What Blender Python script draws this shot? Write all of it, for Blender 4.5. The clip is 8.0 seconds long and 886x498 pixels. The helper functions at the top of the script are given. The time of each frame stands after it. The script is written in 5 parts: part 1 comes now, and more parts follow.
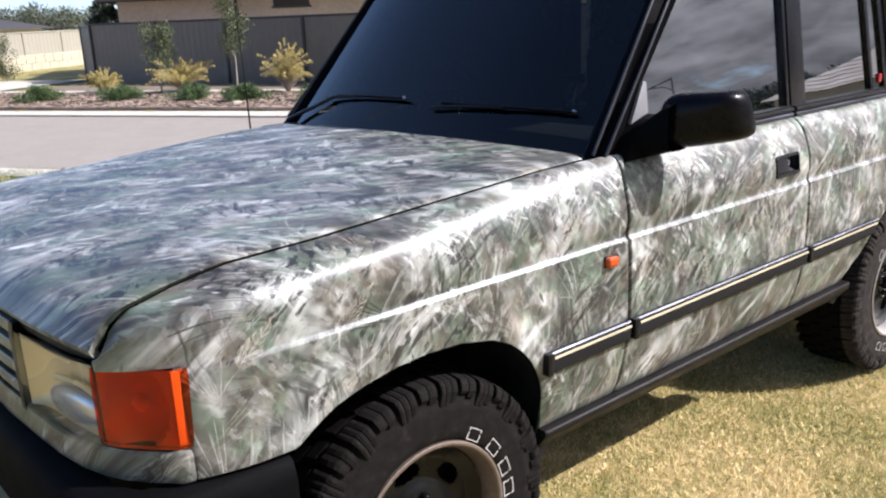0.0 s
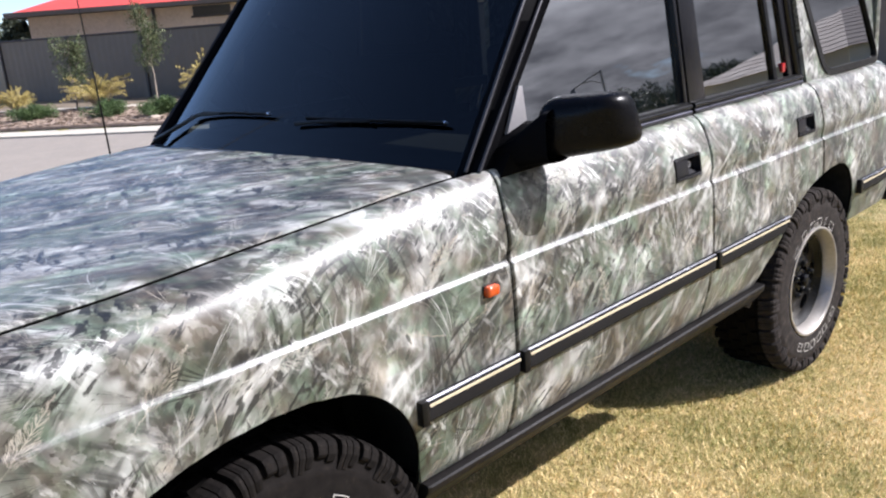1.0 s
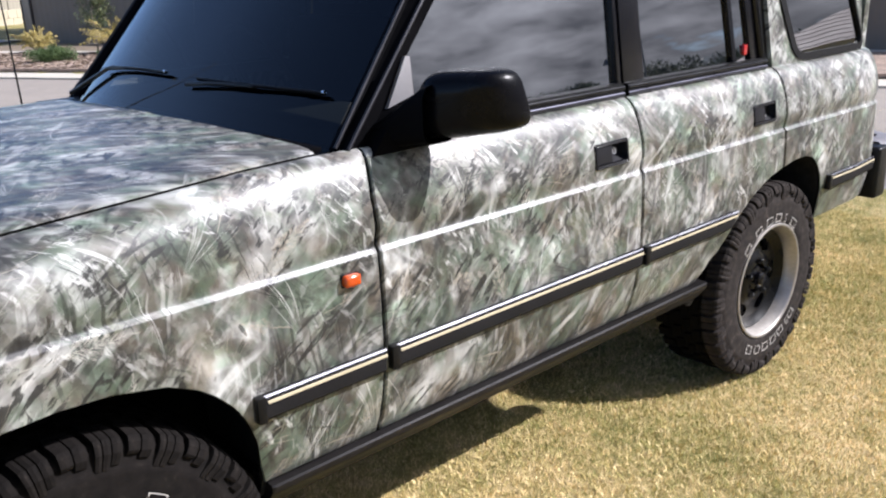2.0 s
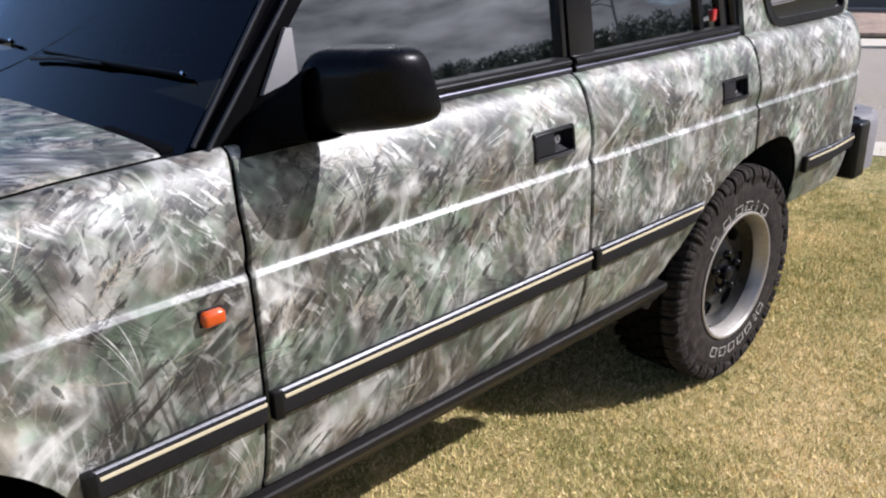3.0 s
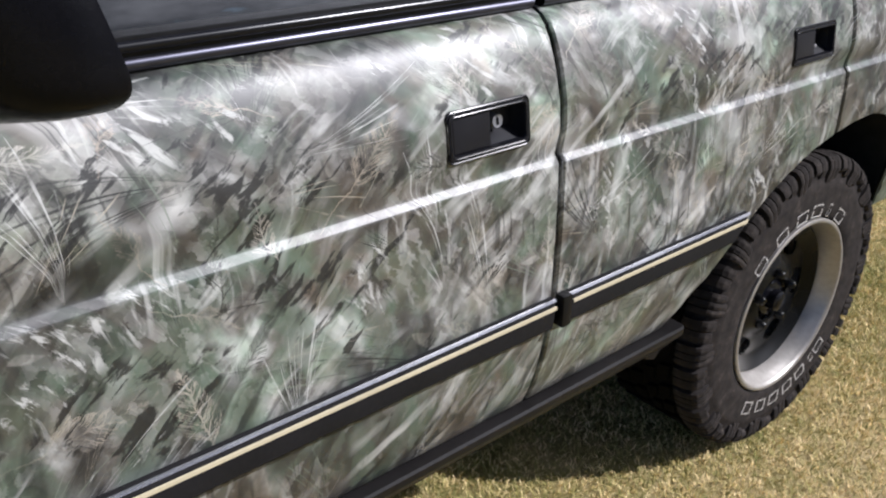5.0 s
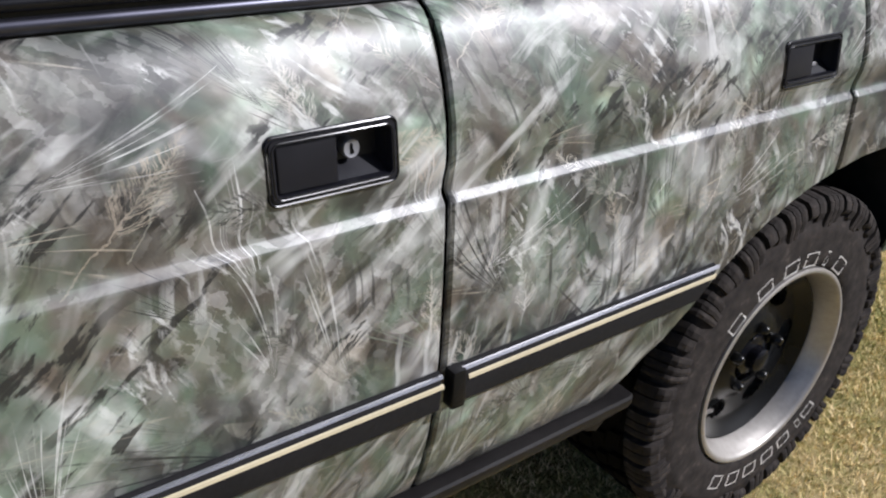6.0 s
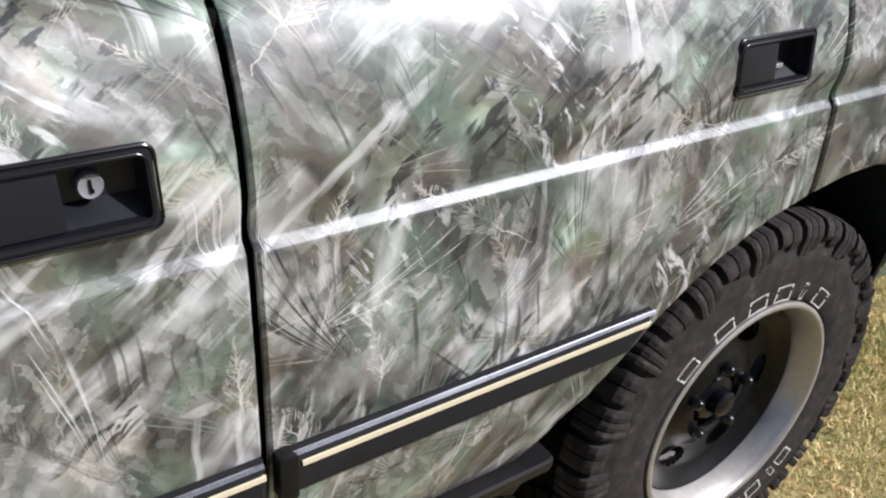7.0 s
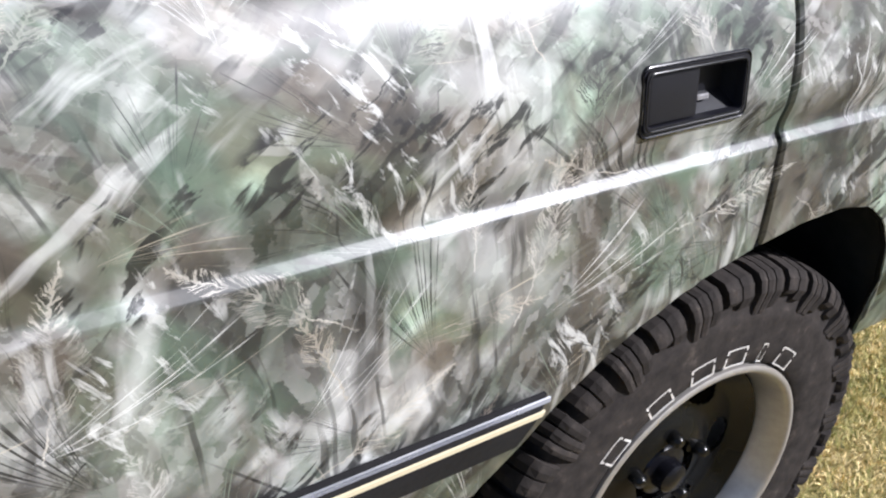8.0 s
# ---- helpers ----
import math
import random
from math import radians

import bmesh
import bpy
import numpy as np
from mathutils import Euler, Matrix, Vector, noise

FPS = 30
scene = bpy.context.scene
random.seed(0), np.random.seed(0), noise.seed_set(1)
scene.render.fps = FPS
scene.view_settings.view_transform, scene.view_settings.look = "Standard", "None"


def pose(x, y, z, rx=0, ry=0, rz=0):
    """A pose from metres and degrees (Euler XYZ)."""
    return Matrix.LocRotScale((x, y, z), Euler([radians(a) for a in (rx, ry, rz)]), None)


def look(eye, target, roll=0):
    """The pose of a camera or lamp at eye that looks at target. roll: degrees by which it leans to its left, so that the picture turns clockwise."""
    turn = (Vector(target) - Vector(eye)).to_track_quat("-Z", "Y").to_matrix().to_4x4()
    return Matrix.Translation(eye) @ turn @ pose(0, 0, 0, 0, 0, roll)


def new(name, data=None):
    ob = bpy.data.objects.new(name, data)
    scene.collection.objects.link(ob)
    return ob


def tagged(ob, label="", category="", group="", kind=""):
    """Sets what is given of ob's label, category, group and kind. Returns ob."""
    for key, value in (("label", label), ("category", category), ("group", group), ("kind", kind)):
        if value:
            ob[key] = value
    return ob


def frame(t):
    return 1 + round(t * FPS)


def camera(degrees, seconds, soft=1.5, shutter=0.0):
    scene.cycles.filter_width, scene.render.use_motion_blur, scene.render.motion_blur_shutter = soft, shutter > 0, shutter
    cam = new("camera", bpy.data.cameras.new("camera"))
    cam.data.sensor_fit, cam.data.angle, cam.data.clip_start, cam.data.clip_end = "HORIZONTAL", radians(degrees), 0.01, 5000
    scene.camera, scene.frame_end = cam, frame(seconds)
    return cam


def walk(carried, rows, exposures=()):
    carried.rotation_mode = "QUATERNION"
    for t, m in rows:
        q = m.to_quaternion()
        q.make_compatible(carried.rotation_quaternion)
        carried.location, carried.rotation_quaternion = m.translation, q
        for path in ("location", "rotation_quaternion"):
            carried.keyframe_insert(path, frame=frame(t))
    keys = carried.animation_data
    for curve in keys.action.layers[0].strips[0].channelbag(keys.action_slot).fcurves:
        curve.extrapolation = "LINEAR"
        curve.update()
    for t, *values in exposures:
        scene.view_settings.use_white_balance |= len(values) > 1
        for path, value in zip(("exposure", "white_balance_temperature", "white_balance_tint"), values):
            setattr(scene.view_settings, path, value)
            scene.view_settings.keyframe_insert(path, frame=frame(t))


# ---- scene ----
EXPOSURES = [(0.0, 1.0, 6020, 17), (2.0, 0.88, 5960, 17), (3.5, 0.53, 5960, 17), (4.0, 0.47, 5920, 17), (5.5, 0.33, 5840, 15), (6.5, 0.35, 5840, 15), (7.0, 0.61, 5840, 15), (8.0, 0.85, 5800, 15)]
cam = camera(55.16, 8.0, soft=2.2)
PATH = [
    (0.0, (-1.1258, -1.3475, 1.5627), (-0.5110, -0.6073, 1.2906), -2.43),
    (0.5, (-0.9902, -1.3148, 1.5501), (-0.3590, -0.5881, 1.2788), -2.92),
    (1.0, (-0.7969, -1.2789, 1.5523), (-0.1346, -0.5819, 1.2775), -4.67),
    (1.5, (-0.5927, -1.3204, 1.5421), (0.0551, -0.6136, 1.2578), -3.35),
    (2.0, (-0.4116, -1.3998, 1.5350), (0.2157, -0.6876, 1.2201), -1.94),
    (2.2, (-0.3469, -1.3897, 1.5511), (0.2936, -0.7001, 1.2132), -0.66),
    (3.3, (0.0715, -1.1078, 1.4975), (0.7092, -0.4302, 1.1312), -1.54),
    (3.5, (0.1435, -1.0607, 1.4733), (0.7882, -0.3874, 1.1113), -0.94),
    (4.0, (0.3824, -1.0234, 1.4342), (0.9928, -0.3301, 1.0513), 1.90),
    (4.2, (0.4630, -0.9783, 1.4371), (1.0647, -0.2981, 1.0183), 3.13),
    (5.3, (0.8013, -0.7447, 1.3731), (1.3663, -0.0567, 0.9175), -0.20),
    (5.5, (0.8636, -0.7178, 1.3589), (1.4307, -0.0357, 0.8973), -0.06),
    (6.0, (1.0657, -0.6827, 1.3515), (1.6077, 0.0183, 0.8881), 3.12),
    (6.5, (1.2185, -0.6713, 1.3481), (1.7129, 0.0449, 0.8555), 2.85),
    (7.0, (1.3663, -0.5973, 1.3240), (1.8773, 0.1073, 0.8318), 3.63),
    (7.5, (1.5023, -0.5341, 1.3262), (2.0174, 0.1564, 0.8184), 1.87),
    (8.0, (1.6471, -0.5256, 1.3058), (2.1276, 0.1946, 0.8054), 2.87),
]
walk(cam, [(t, look(eye, target, roll)) for t, eye, target, roll in PATH], EXPOSURES)

# ---- light ----
SUN_WAY = Vector((-0.90, 0.87, -1.04)).normalized()
sun = new("sun", bpy.data.lights.new("sun", "SUN"))
sun.data.energy, sun.data.angle, sun.data.color = 5.0, radians(0.55), (1.0, 0.955, 0.89)
sun.matrix_world = look((0, 0, 20), Vector((0, 0, 20)) + SUN_WAY)
world = bpy.data.worlds.new("sky")
scene.world = world
world.use_nodes = True


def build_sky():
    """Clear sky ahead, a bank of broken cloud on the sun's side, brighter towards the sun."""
    nt = world.node_tree
    nt.nodes.clear()
    n, l = nt.nodes.new, nt.links.new

    def calc(op, a, b=0.0, c=0.0):
        m = n("ShaderNodeMath"); m.operation = op
        for k, v in enumerate((a, b, c)):
            if isinstance(v, bpy.types.NodeSocket):
                l(v, m.inputs[k])
            else:
                m.inputs[k].default_value = v
        return m.outputs[0]

    out, bg, sky = n("ShaderNodeOutputWorld"), n("ShaderNodeBackground"), n("ShaderNodeTexSky")
    sky.sky_type, sky.sun_disc = "NISHITA", False
    sky.sun_elevation = math.asin(-SUN_WAY.z)
    sky.sun_rotation = math.atan2(-SUN_WAY.x, -SUN_WAY.y)
    sky.air_density, sky.dust_density, sky.ozone_density = 1.0, 0.1, 2.0
    geo, sep = n("ShaderNodeTexCoord"), n("ShaderNodeSeparateXYZ")
    l(geo.outputs["Generated"], sep.inputs[0])
    x, y, z = sep.outputs
    up = calc("ADD", z, 0.22)
    comb = n("ShaderNodeCombineXYZ")
    l(calc("DIVIDE", x, up), comb.inputs[0]); l(calc("DIVIDE", y, up), comb.inputs[1])

    def cloud_noise(scale, detail, rough):
        t = n("ShaderNodeTexNoise"); t.inputs["Scale"].default_value = scale
        t.inputs["Detail"].default_value = detail; t.inputs["Roughness"].default_value = rough
        l(comb.outputs[0], t.inputs["Vector"])
        return t.outputs[0]

    def grade(fac, stops):
        r = n("ShaderNodeValToRGB")
        for e, (p, c) in zip(r.color_ramp.elements, stops):
            e.position, e.color = p, (*c, 1)
        l(fac, r.inputs[0])
        return r.outputs[0]

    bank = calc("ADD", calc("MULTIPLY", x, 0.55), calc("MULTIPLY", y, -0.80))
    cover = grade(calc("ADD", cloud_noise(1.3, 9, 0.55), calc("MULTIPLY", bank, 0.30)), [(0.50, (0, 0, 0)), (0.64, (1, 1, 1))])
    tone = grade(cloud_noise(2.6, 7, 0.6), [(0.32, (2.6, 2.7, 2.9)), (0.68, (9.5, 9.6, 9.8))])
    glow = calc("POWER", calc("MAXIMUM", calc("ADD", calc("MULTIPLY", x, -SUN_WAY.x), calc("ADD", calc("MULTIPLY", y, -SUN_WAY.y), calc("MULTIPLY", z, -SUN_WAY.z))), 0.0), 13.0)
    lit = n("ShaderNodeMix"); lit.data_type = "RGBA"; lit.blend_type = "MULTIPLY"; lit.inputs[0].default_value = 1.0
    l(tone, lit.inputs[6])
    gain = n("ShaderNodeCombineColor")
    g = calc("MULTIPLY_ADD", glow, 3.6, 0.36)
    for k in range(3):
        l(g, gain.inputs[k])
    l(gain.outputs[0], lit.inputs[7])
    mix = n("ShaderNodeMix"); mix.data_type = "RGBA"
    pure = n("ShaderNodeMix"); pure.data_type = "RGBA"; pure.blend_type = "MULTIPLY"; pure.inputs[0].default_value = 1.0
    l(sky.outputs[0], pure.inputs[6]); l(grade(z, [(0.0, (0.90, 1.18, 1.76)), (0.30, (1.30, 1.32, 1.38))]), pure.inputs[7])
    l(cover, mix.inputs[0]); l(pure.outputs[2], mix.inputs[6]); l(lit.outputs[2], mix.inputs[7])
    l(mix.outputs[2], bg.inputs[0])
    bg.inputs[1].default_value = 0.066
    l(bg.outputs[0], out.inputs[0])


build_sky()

# ---- materials ----


class Nodes:
    """A node material and short ways to add nodes to it."""

    def __init__(self, name, rough=0.5, metal=0.0, spec=0.5):
        self.mat = bpy.data.materials.new(name)
        self.mat.use_nodes = True
        self.nt = self.mat.node_tree
        self.bsdf = self.nt.nodes["Principled BSDF"]
        self.bsdf.inputs["Roughness"].default_value = rough
        self.bsdf.inputs["Metallic"].default_value = metal
        self.bsdf.inputs["Specular IOR Level"].default_value = spec
        self.coord = self.nt.nodes.new("ShaderNodeTexCoord").outputs["Object"]

    def put(self, socket, value):
        if isinstance(value, bpy.types.NodeSocket):
            self.nt.links.new(value, socket)
        elif value is not None:
            socket.default_value = value

    def math(self, op, a, b=None, c=None):
        m = self.nt.nodes.new("ShaderNodeMath"); m.operation = op
        for s, v in zip(m.inputs, (a, b, c)):
            self.put(s, v)
        return m.outputs[0]

    def noise(self, vec=None, scale=5.0, detail=4.0, rough=0.55, distort=0.0):
        x = self.nt.nodes.new("ShaderNodeTexNoise")
        self.put(x.inputs["Vector"], vec or self.coord)
        x.inputs["Scale"].default_value, x.inputs["Detail"].default_value = scale, detail
        x.inputs["Roughness"].default_value, x.inputs["Distortion"].default_value = rough, distort
        return x.outputs[0], x.outputs[1]

    def voronoi(self, vec=None, scale=5.0, feature="F1", rand=1.0, dims="3D"):
        x = self.nt.nodes.new("ShaderNodeTexVoronoi"); x.feature = feature; x.voronoi_dimensions = dims
        self.put(x.inputs["Vector"], vec or self.coord)
        x.inputs["Scale"].default_value, x.inputs["Randomness"].default_value = scale, rand
        return x.outputs[0], x.outputs[1] if len(x.outputs) > 1 else None

    def ramp(self, fac, stops):
        r = self.nt.nodes.new("ShaderNodeValToRGB"); e = r.color_ramp.elements
        while len(e) < len(stops):
            e.new(0.5)
        for el, (p, c) in zip(e, stops):
            el.position = p
            el.color = (c, c, c, 1) if isinstance(c, (int, float)) else (*c, 1)
        self.put(r.inputs[0], fac)
        return r.outputs[0]

    def mix(self, fac, a, b, blend="MIX"):
        m = self.nt.nodes.new("ShaderNodeMix"); m.data_type = "RGBA"; m.blend_type = blend
        for s, v in ((m.inputs[0], fac), (m.inputs[6], a), (m.inputs[7], b)):
            self.put(s, (*v, 1) if isinstance(v, tuple) and len(v) == 3 else v)
        return m.outputs[2]

    def vec(self, x, y, z=0.0):
        c = self.nt.nodes.new("ShaderNodeCombineXYZ")
        for s, v in zip(c.inputs, (x, y, z)):
            self.put(s, v)
        return c.outputs[0]

    def split(self, v):
        s = self.nt.nodes.new("ShaderNodeSeparateXYZ"); self.put(s.inputs[0], v)
        return s.outputs

    def scaled(self, v, s):
        m = self.nt.nodes.new("ShaderNodeVectorMath"); m.operation = "MULTIPLY"
        self.put(m.inputs[0], v); m.inputs[1].default_value = s
        return m.outputs[0]

    def added(self, a, b):
        m = self.nt.nodes.new("ShaderNodeVectorMath"); m.operation = "ADD"
        self.put(m.inputs[0], a); self.put(m.inputs[1], b)
        return m.outputs[0]

    def turned(self, v, angle):
        m = self.nt.nodes.new("ShaderNodeVectorRotate"); m.rotation_type = "Z_AXIS"
        self.put(m.inputs["Vector"], v); self.put(m.inputs["Angle"], angle)
        return m.outputs[0]

    def random(self):
        return self.nt.nodes.new("ShaderNodeObjectInfo").outputs["Random"]

    def bump(self, height, strength=0.3, dist=0.01):
        b = self.nt.nodes.new("ShaderNodeBump")
        b.inputs["Strength"].default_value, b.inputs["Distance"].default_value = strength, dist
        self.put(b.inputs["Height"], height); self.put(self.bsdf.inputs["Normal"], b.outputs[0])

    def color(self, v):
        self.put(self.bsdf.inputs["Base Color"], (*v, 1) if isinstance(v, tuple) and len(v) == 3 else v)
        return self


def plain(name, col, rough=0.5, metal=0.0, spec=0.5, grain=40.0, vary=0.25, bump=0.0):
    m = Nodes(name, rough, metal, spec)
    a, _ = m.noise(scale=grain, detail=5)
    b, _ = m.noise(scale=grain / 9, detail=3)
    f = m.math("ADD", m.math("MULTIPLY", a, 0.5), m.math("MULTIPLY", b, 0.5))
    lo = tuple(c * (1 - vary) for c in col)
    hi = tuple(min(1.0, c * (1 + vary)) for c in col)
    m.color(m.ramp(f, [(0.3, lo), (0.7, hi)]))
    m.put(m.bsdf.inputs["Roughness"], m.ramp(b, [(0.3, max(0.02, rough - 0.06)), (0.7, min(1, rough + 0.08))]))
    if bump:
        m.bump(a, bump, 0.004)
    return m.mat


def camo_paint():
    """Printed camouflage of dry grass, twigs, seed heads and leaves under a satin clear coat."""
    m = Nodes("camouflage_film", 0.5, spec=0.22)
    x, y, z = m.split(m.coord)
    uv = m.vec(m.math("ADD", x, m.math("MULTIPLY", y, 0.6)), m.math("ADD", z, y))
    _, wob = m.noise(uv, 4.0, 3)
    uvd = m.added(uv, m.scaled(wob, (0.10, 0.10, 0)))
    uvs = m.added(uv, m.scaled(wob, (0.05, 0.05, 0)))
    ragged, _ = m.noise(uv, 34.0, 5, 0.65)
    fine, _ = m.noise(uv, 110.0, 5, 0.65)
    rag = m.math("SUBTRACT", ragged, 0.5)
    worn = m.ramp(m.noise(m.added(uv, (7.7, 3.1, 0)), 15.0, 5, 0.62)[0], [(0.39, 0.15), (0.57, 1.0)])

    def drawn(turn, across, along, seed, detail=4.0, rough=0.55, distort=0.12):
        """Noise drawn out along a slanted direction."""
        p = m.scaled(m.turned(m.added(uvd if across < 20 else uvs, (seed, -seed * 0.6, 0)), turn), (across, along, 0))
        return m.noise(p, 1.0, detail, rough, distort)[0]

    def gate(scale, seed, lo, hi):
        """Where a layer of the print shows."""
        return m.ramp(m.noise(m.added(uv, (seed * 1.7, seed, 0)), scale, 3, 0.6)[0], [(lo, 0.0), (hi, 1.0)])

    def cell(scale, seed, src, rand=1.0):
        """The nearest of many scattered roots: place from it, and three random numbers of its own."""
        v = m.nt.nodes.new("ShaderNodeTexVoronoi"); v.voronoi_dimensions = "2D"
        p = m.added(src, (seed, seed * 0.7, 0))
        m.put(v.inputs["Vector"], p)
        v.inputs["Scale"].default_value, v.inputs["Randomness"].default_value = scale, rand
        sub = m.nt.nodes.new("ShaderNodeVectorMath"); sub.operation = "SUBTRACT"
        m.put(sub.inputs[0], p); m.put(sub.inputs[1], v.outputs["Position"])
        return sub.outputs[0], m.split(v.outputs["Color"])

    def leaves(scale, seed, across, along, size, rare, soft=0.55, frayed=0.5):
        """Single leaves, each turned its own way."""
        at, (r, g, b) = cell(scale, seed, uvd)
        p = m.scaled(m.turned(at, m.math("MULTIPLY", r, 6.28)), (scale * across, scale * along, 0))
        dx, dz, _ = m.split(p)
        d = m.math("ADD", m.math("ABSOLUTE", dx), m.math("MULTIPLY", dz, dz))
        d = m.math("ADD", d, m.math("MULTIPLY", rag, frayed))
        return m.math("MULTIPLY", m.ramp(d, [(size * soft, 1.0), (size, 0.0)]), m.math("GREATER_THAN", b, rare)), g

    def tuft(scale, seed, lean, sway, spread, blades, length, thick, rare):
        """Tufts of thin blades fanning out from one root."""
        at, (r, g, b) = cell(scale, seed, uv, 0.75)
        p = m.turned(at, m.math("MULTIPLY_ADD", r, sway, lean - sway / 2))
        px, py, _ = m.split(p)
        py = m.math("ADD", py, 0.36 / scale)
        px = m.math("ADD", px, m.math("MULTIPLY", m.math("MULTIPLY", py, py), m.math("MULTIPLY_ADD", g, 3.0, -1.5)))
        th = m.math("ARCTAN2", px, py)
        rad = m.math("SQRT", m.math("ADD", m.math("MULTIPLY", px, px), m.math("MULTIPLY", py, py)))
        row = m.math("MULTIPLY_ADD", th, blades, m.math("MULTIPLY", g, 91.0))
        lot, _ = m.noise(m.vec(row, m.math("MULTIPLY", rad, 3.0)), 1.0, 2, 0.6, 0.25)
        tip, _ = m.noise(m.vec(row, m.math("MULTIPLY", r, 40.0)), 0.8, 1)
        blade = m.ramp(m.math("SUBTRACT", lot, m.math("MULTIPLY", m.math("DIVIDE", rad, length), 0.07)), [(thick, 0.0), (thick + 0.035, 1.0)])
        reach = m.math("SUBTRACT", m.math("MULTIPLY", tip, length * 1.9), rad)
        within = m.math("MULTIPLY", m.ramp(reach, [(0.0, 0.0), (0.02, 1.0)]), m.ramp(m.math("ADD", m.math("ABSOLUTE", th), m.math("MULTIPLY", rag, 0.4)), [(spread * 0.75, 1.0), (spread, 0.0)]))
        return m.math("MULTIPLY", m.math("MULTIPLY", blade, within), m.math("GREATER_THAN", b, rare))

    def plume(scale, seed, lean, sway, length, wide, barbs, rare):
        """Feathery seed heads: a stalk with short side twigs that grow shorter to the tip."""
        at, (r, g, b) = cell(scale, seed, m.added(uv, m.scaled(wob, (0.02, 0.02, 0))), 0.8)
        p = m.turned(at, m.math("MULTIPLY_ADD", r, sway, lean - sway / 2))
        px, py, _ = m.split(p)
        px = m.math("ADD", px, m.math("MULTIPLY", rag, 0.022))
        along = m.math("DIVIDE", m.math("ADD", py, length / 2), length)
        ax = m.math("ABSOLUTE", px)
        side = m.math("MULTIPLY", m.math("SIGN", px), 7.3)
        lot, _ = m.noise(m.vec(m.math("MULTIPLY", m.math("SUBTRACT", py, m.math("MULTIPLY", ax, 1.3)), barbs), m.math("ADD", side, m.math("MULTIPLY", ax, 40.0)), 0.0), 1.0, 3, 0.65, 0.3)
        env = m.math("MULTIPLY", m.math("SUBTRACT", 1.0, along), m.math("MULTIPLY", m.ramp(along, [(0.05, 0.0), (0.35, 1.0)]), wide))
        twig = m.math("MULTIPLY", m.ramp(lot, [(0.50, 0.0), (0.56, 1.0)]), m.math("LESS_THAN", m.math("ADD", ax, m.math("MULTIPLY", m.math("SUBTRACT", lot, 0.5), 0.03)), env))
        stalk = m.math("MULTIPLY", m.math("LESS_THAN", ax, 0.0009), m.math("MULTIPLY", m.math("GREATER_THAN", along, -0.4), m.math("LESS_THAN", along, 0.95)))
        return m.math("MULTIPLY", m.math("MAXIMUM", twig, stalk), m.math("GREATER_THAN", b, rare)), g

    def lay(col, mask, amount, tint, fade=False):
        """One layer of ink; fade: worn away here and there."""
        mask = m.math("MULTIPLY", mask, worn) if fade else mask
        return m.mix(m.math("MULTIPLY", mask, amount), col, tint)

    PALE, DARK, OLIVE, BROWN, STRAW = (0.72, 0.72, 0.69), (0.010, 0.010, 0.011), (0.105, 0.150, 0.108), (0.090, 0.074, 0.059), (0.50, 0.45, 0.36)
    # soft ground of the print: brown-grey shade, grey and pale light, like a thicket out of focus
    a = drawn(0.30, 7.5, 5.0, 1.0, 3.0, 0.5, 0.8)
    b = drawn(-0.45, 15.0, 9.0, 6.0, 4.0, 0.55, 0.5)
    tone = m.math("ADD", m.math("MULTIPLY", a, 0.60), m.math("ADD", m.math("MULTIPLY", b, 0.30), m.math("MULTIPLY", ragged, 0.10)))
    col = m.ramp(tone, [(0.39, (0.022, 0.022, 0.021)), (0.44, (0.060, 0.054, 0.047)), (0.49, (0.112, 0.102, 0.089)), (0.53, (0.160, 0.150, 0.133)), (0.57, (0.33, 0.33, 0.31)), (0.62, (0.66, 0.66, 0.635))])
    # patches of olive leaf, brown stem and pale light
    col = lay(col, gate(6.5, 3.0, 0.47, 0.55), 0.80, m.mix(0.50, m.mix(1.0, col, (0.72, 1.0, 0.74), "MULTIPLY"), (0.130, 0.195, 0.135)))
    col = lay(col, gate(5.5, 13.0, 0.49, 0.57), 0.70, m.mix(0.5, m.mix(1.0, col, (1.06, 0.92, 0.74), "MULTIPLY"), (0.125, 0.102, 0.078)))
    col = lay(col, gate(4.6, 111.0, 0.53, 0.63), 0.66, (0.68, 0.68, 0.66))
    col = lay(col, gate(4.4, 121.0, 0.54, 0.61), 0.80, (0.022, 0.024, 0.023))
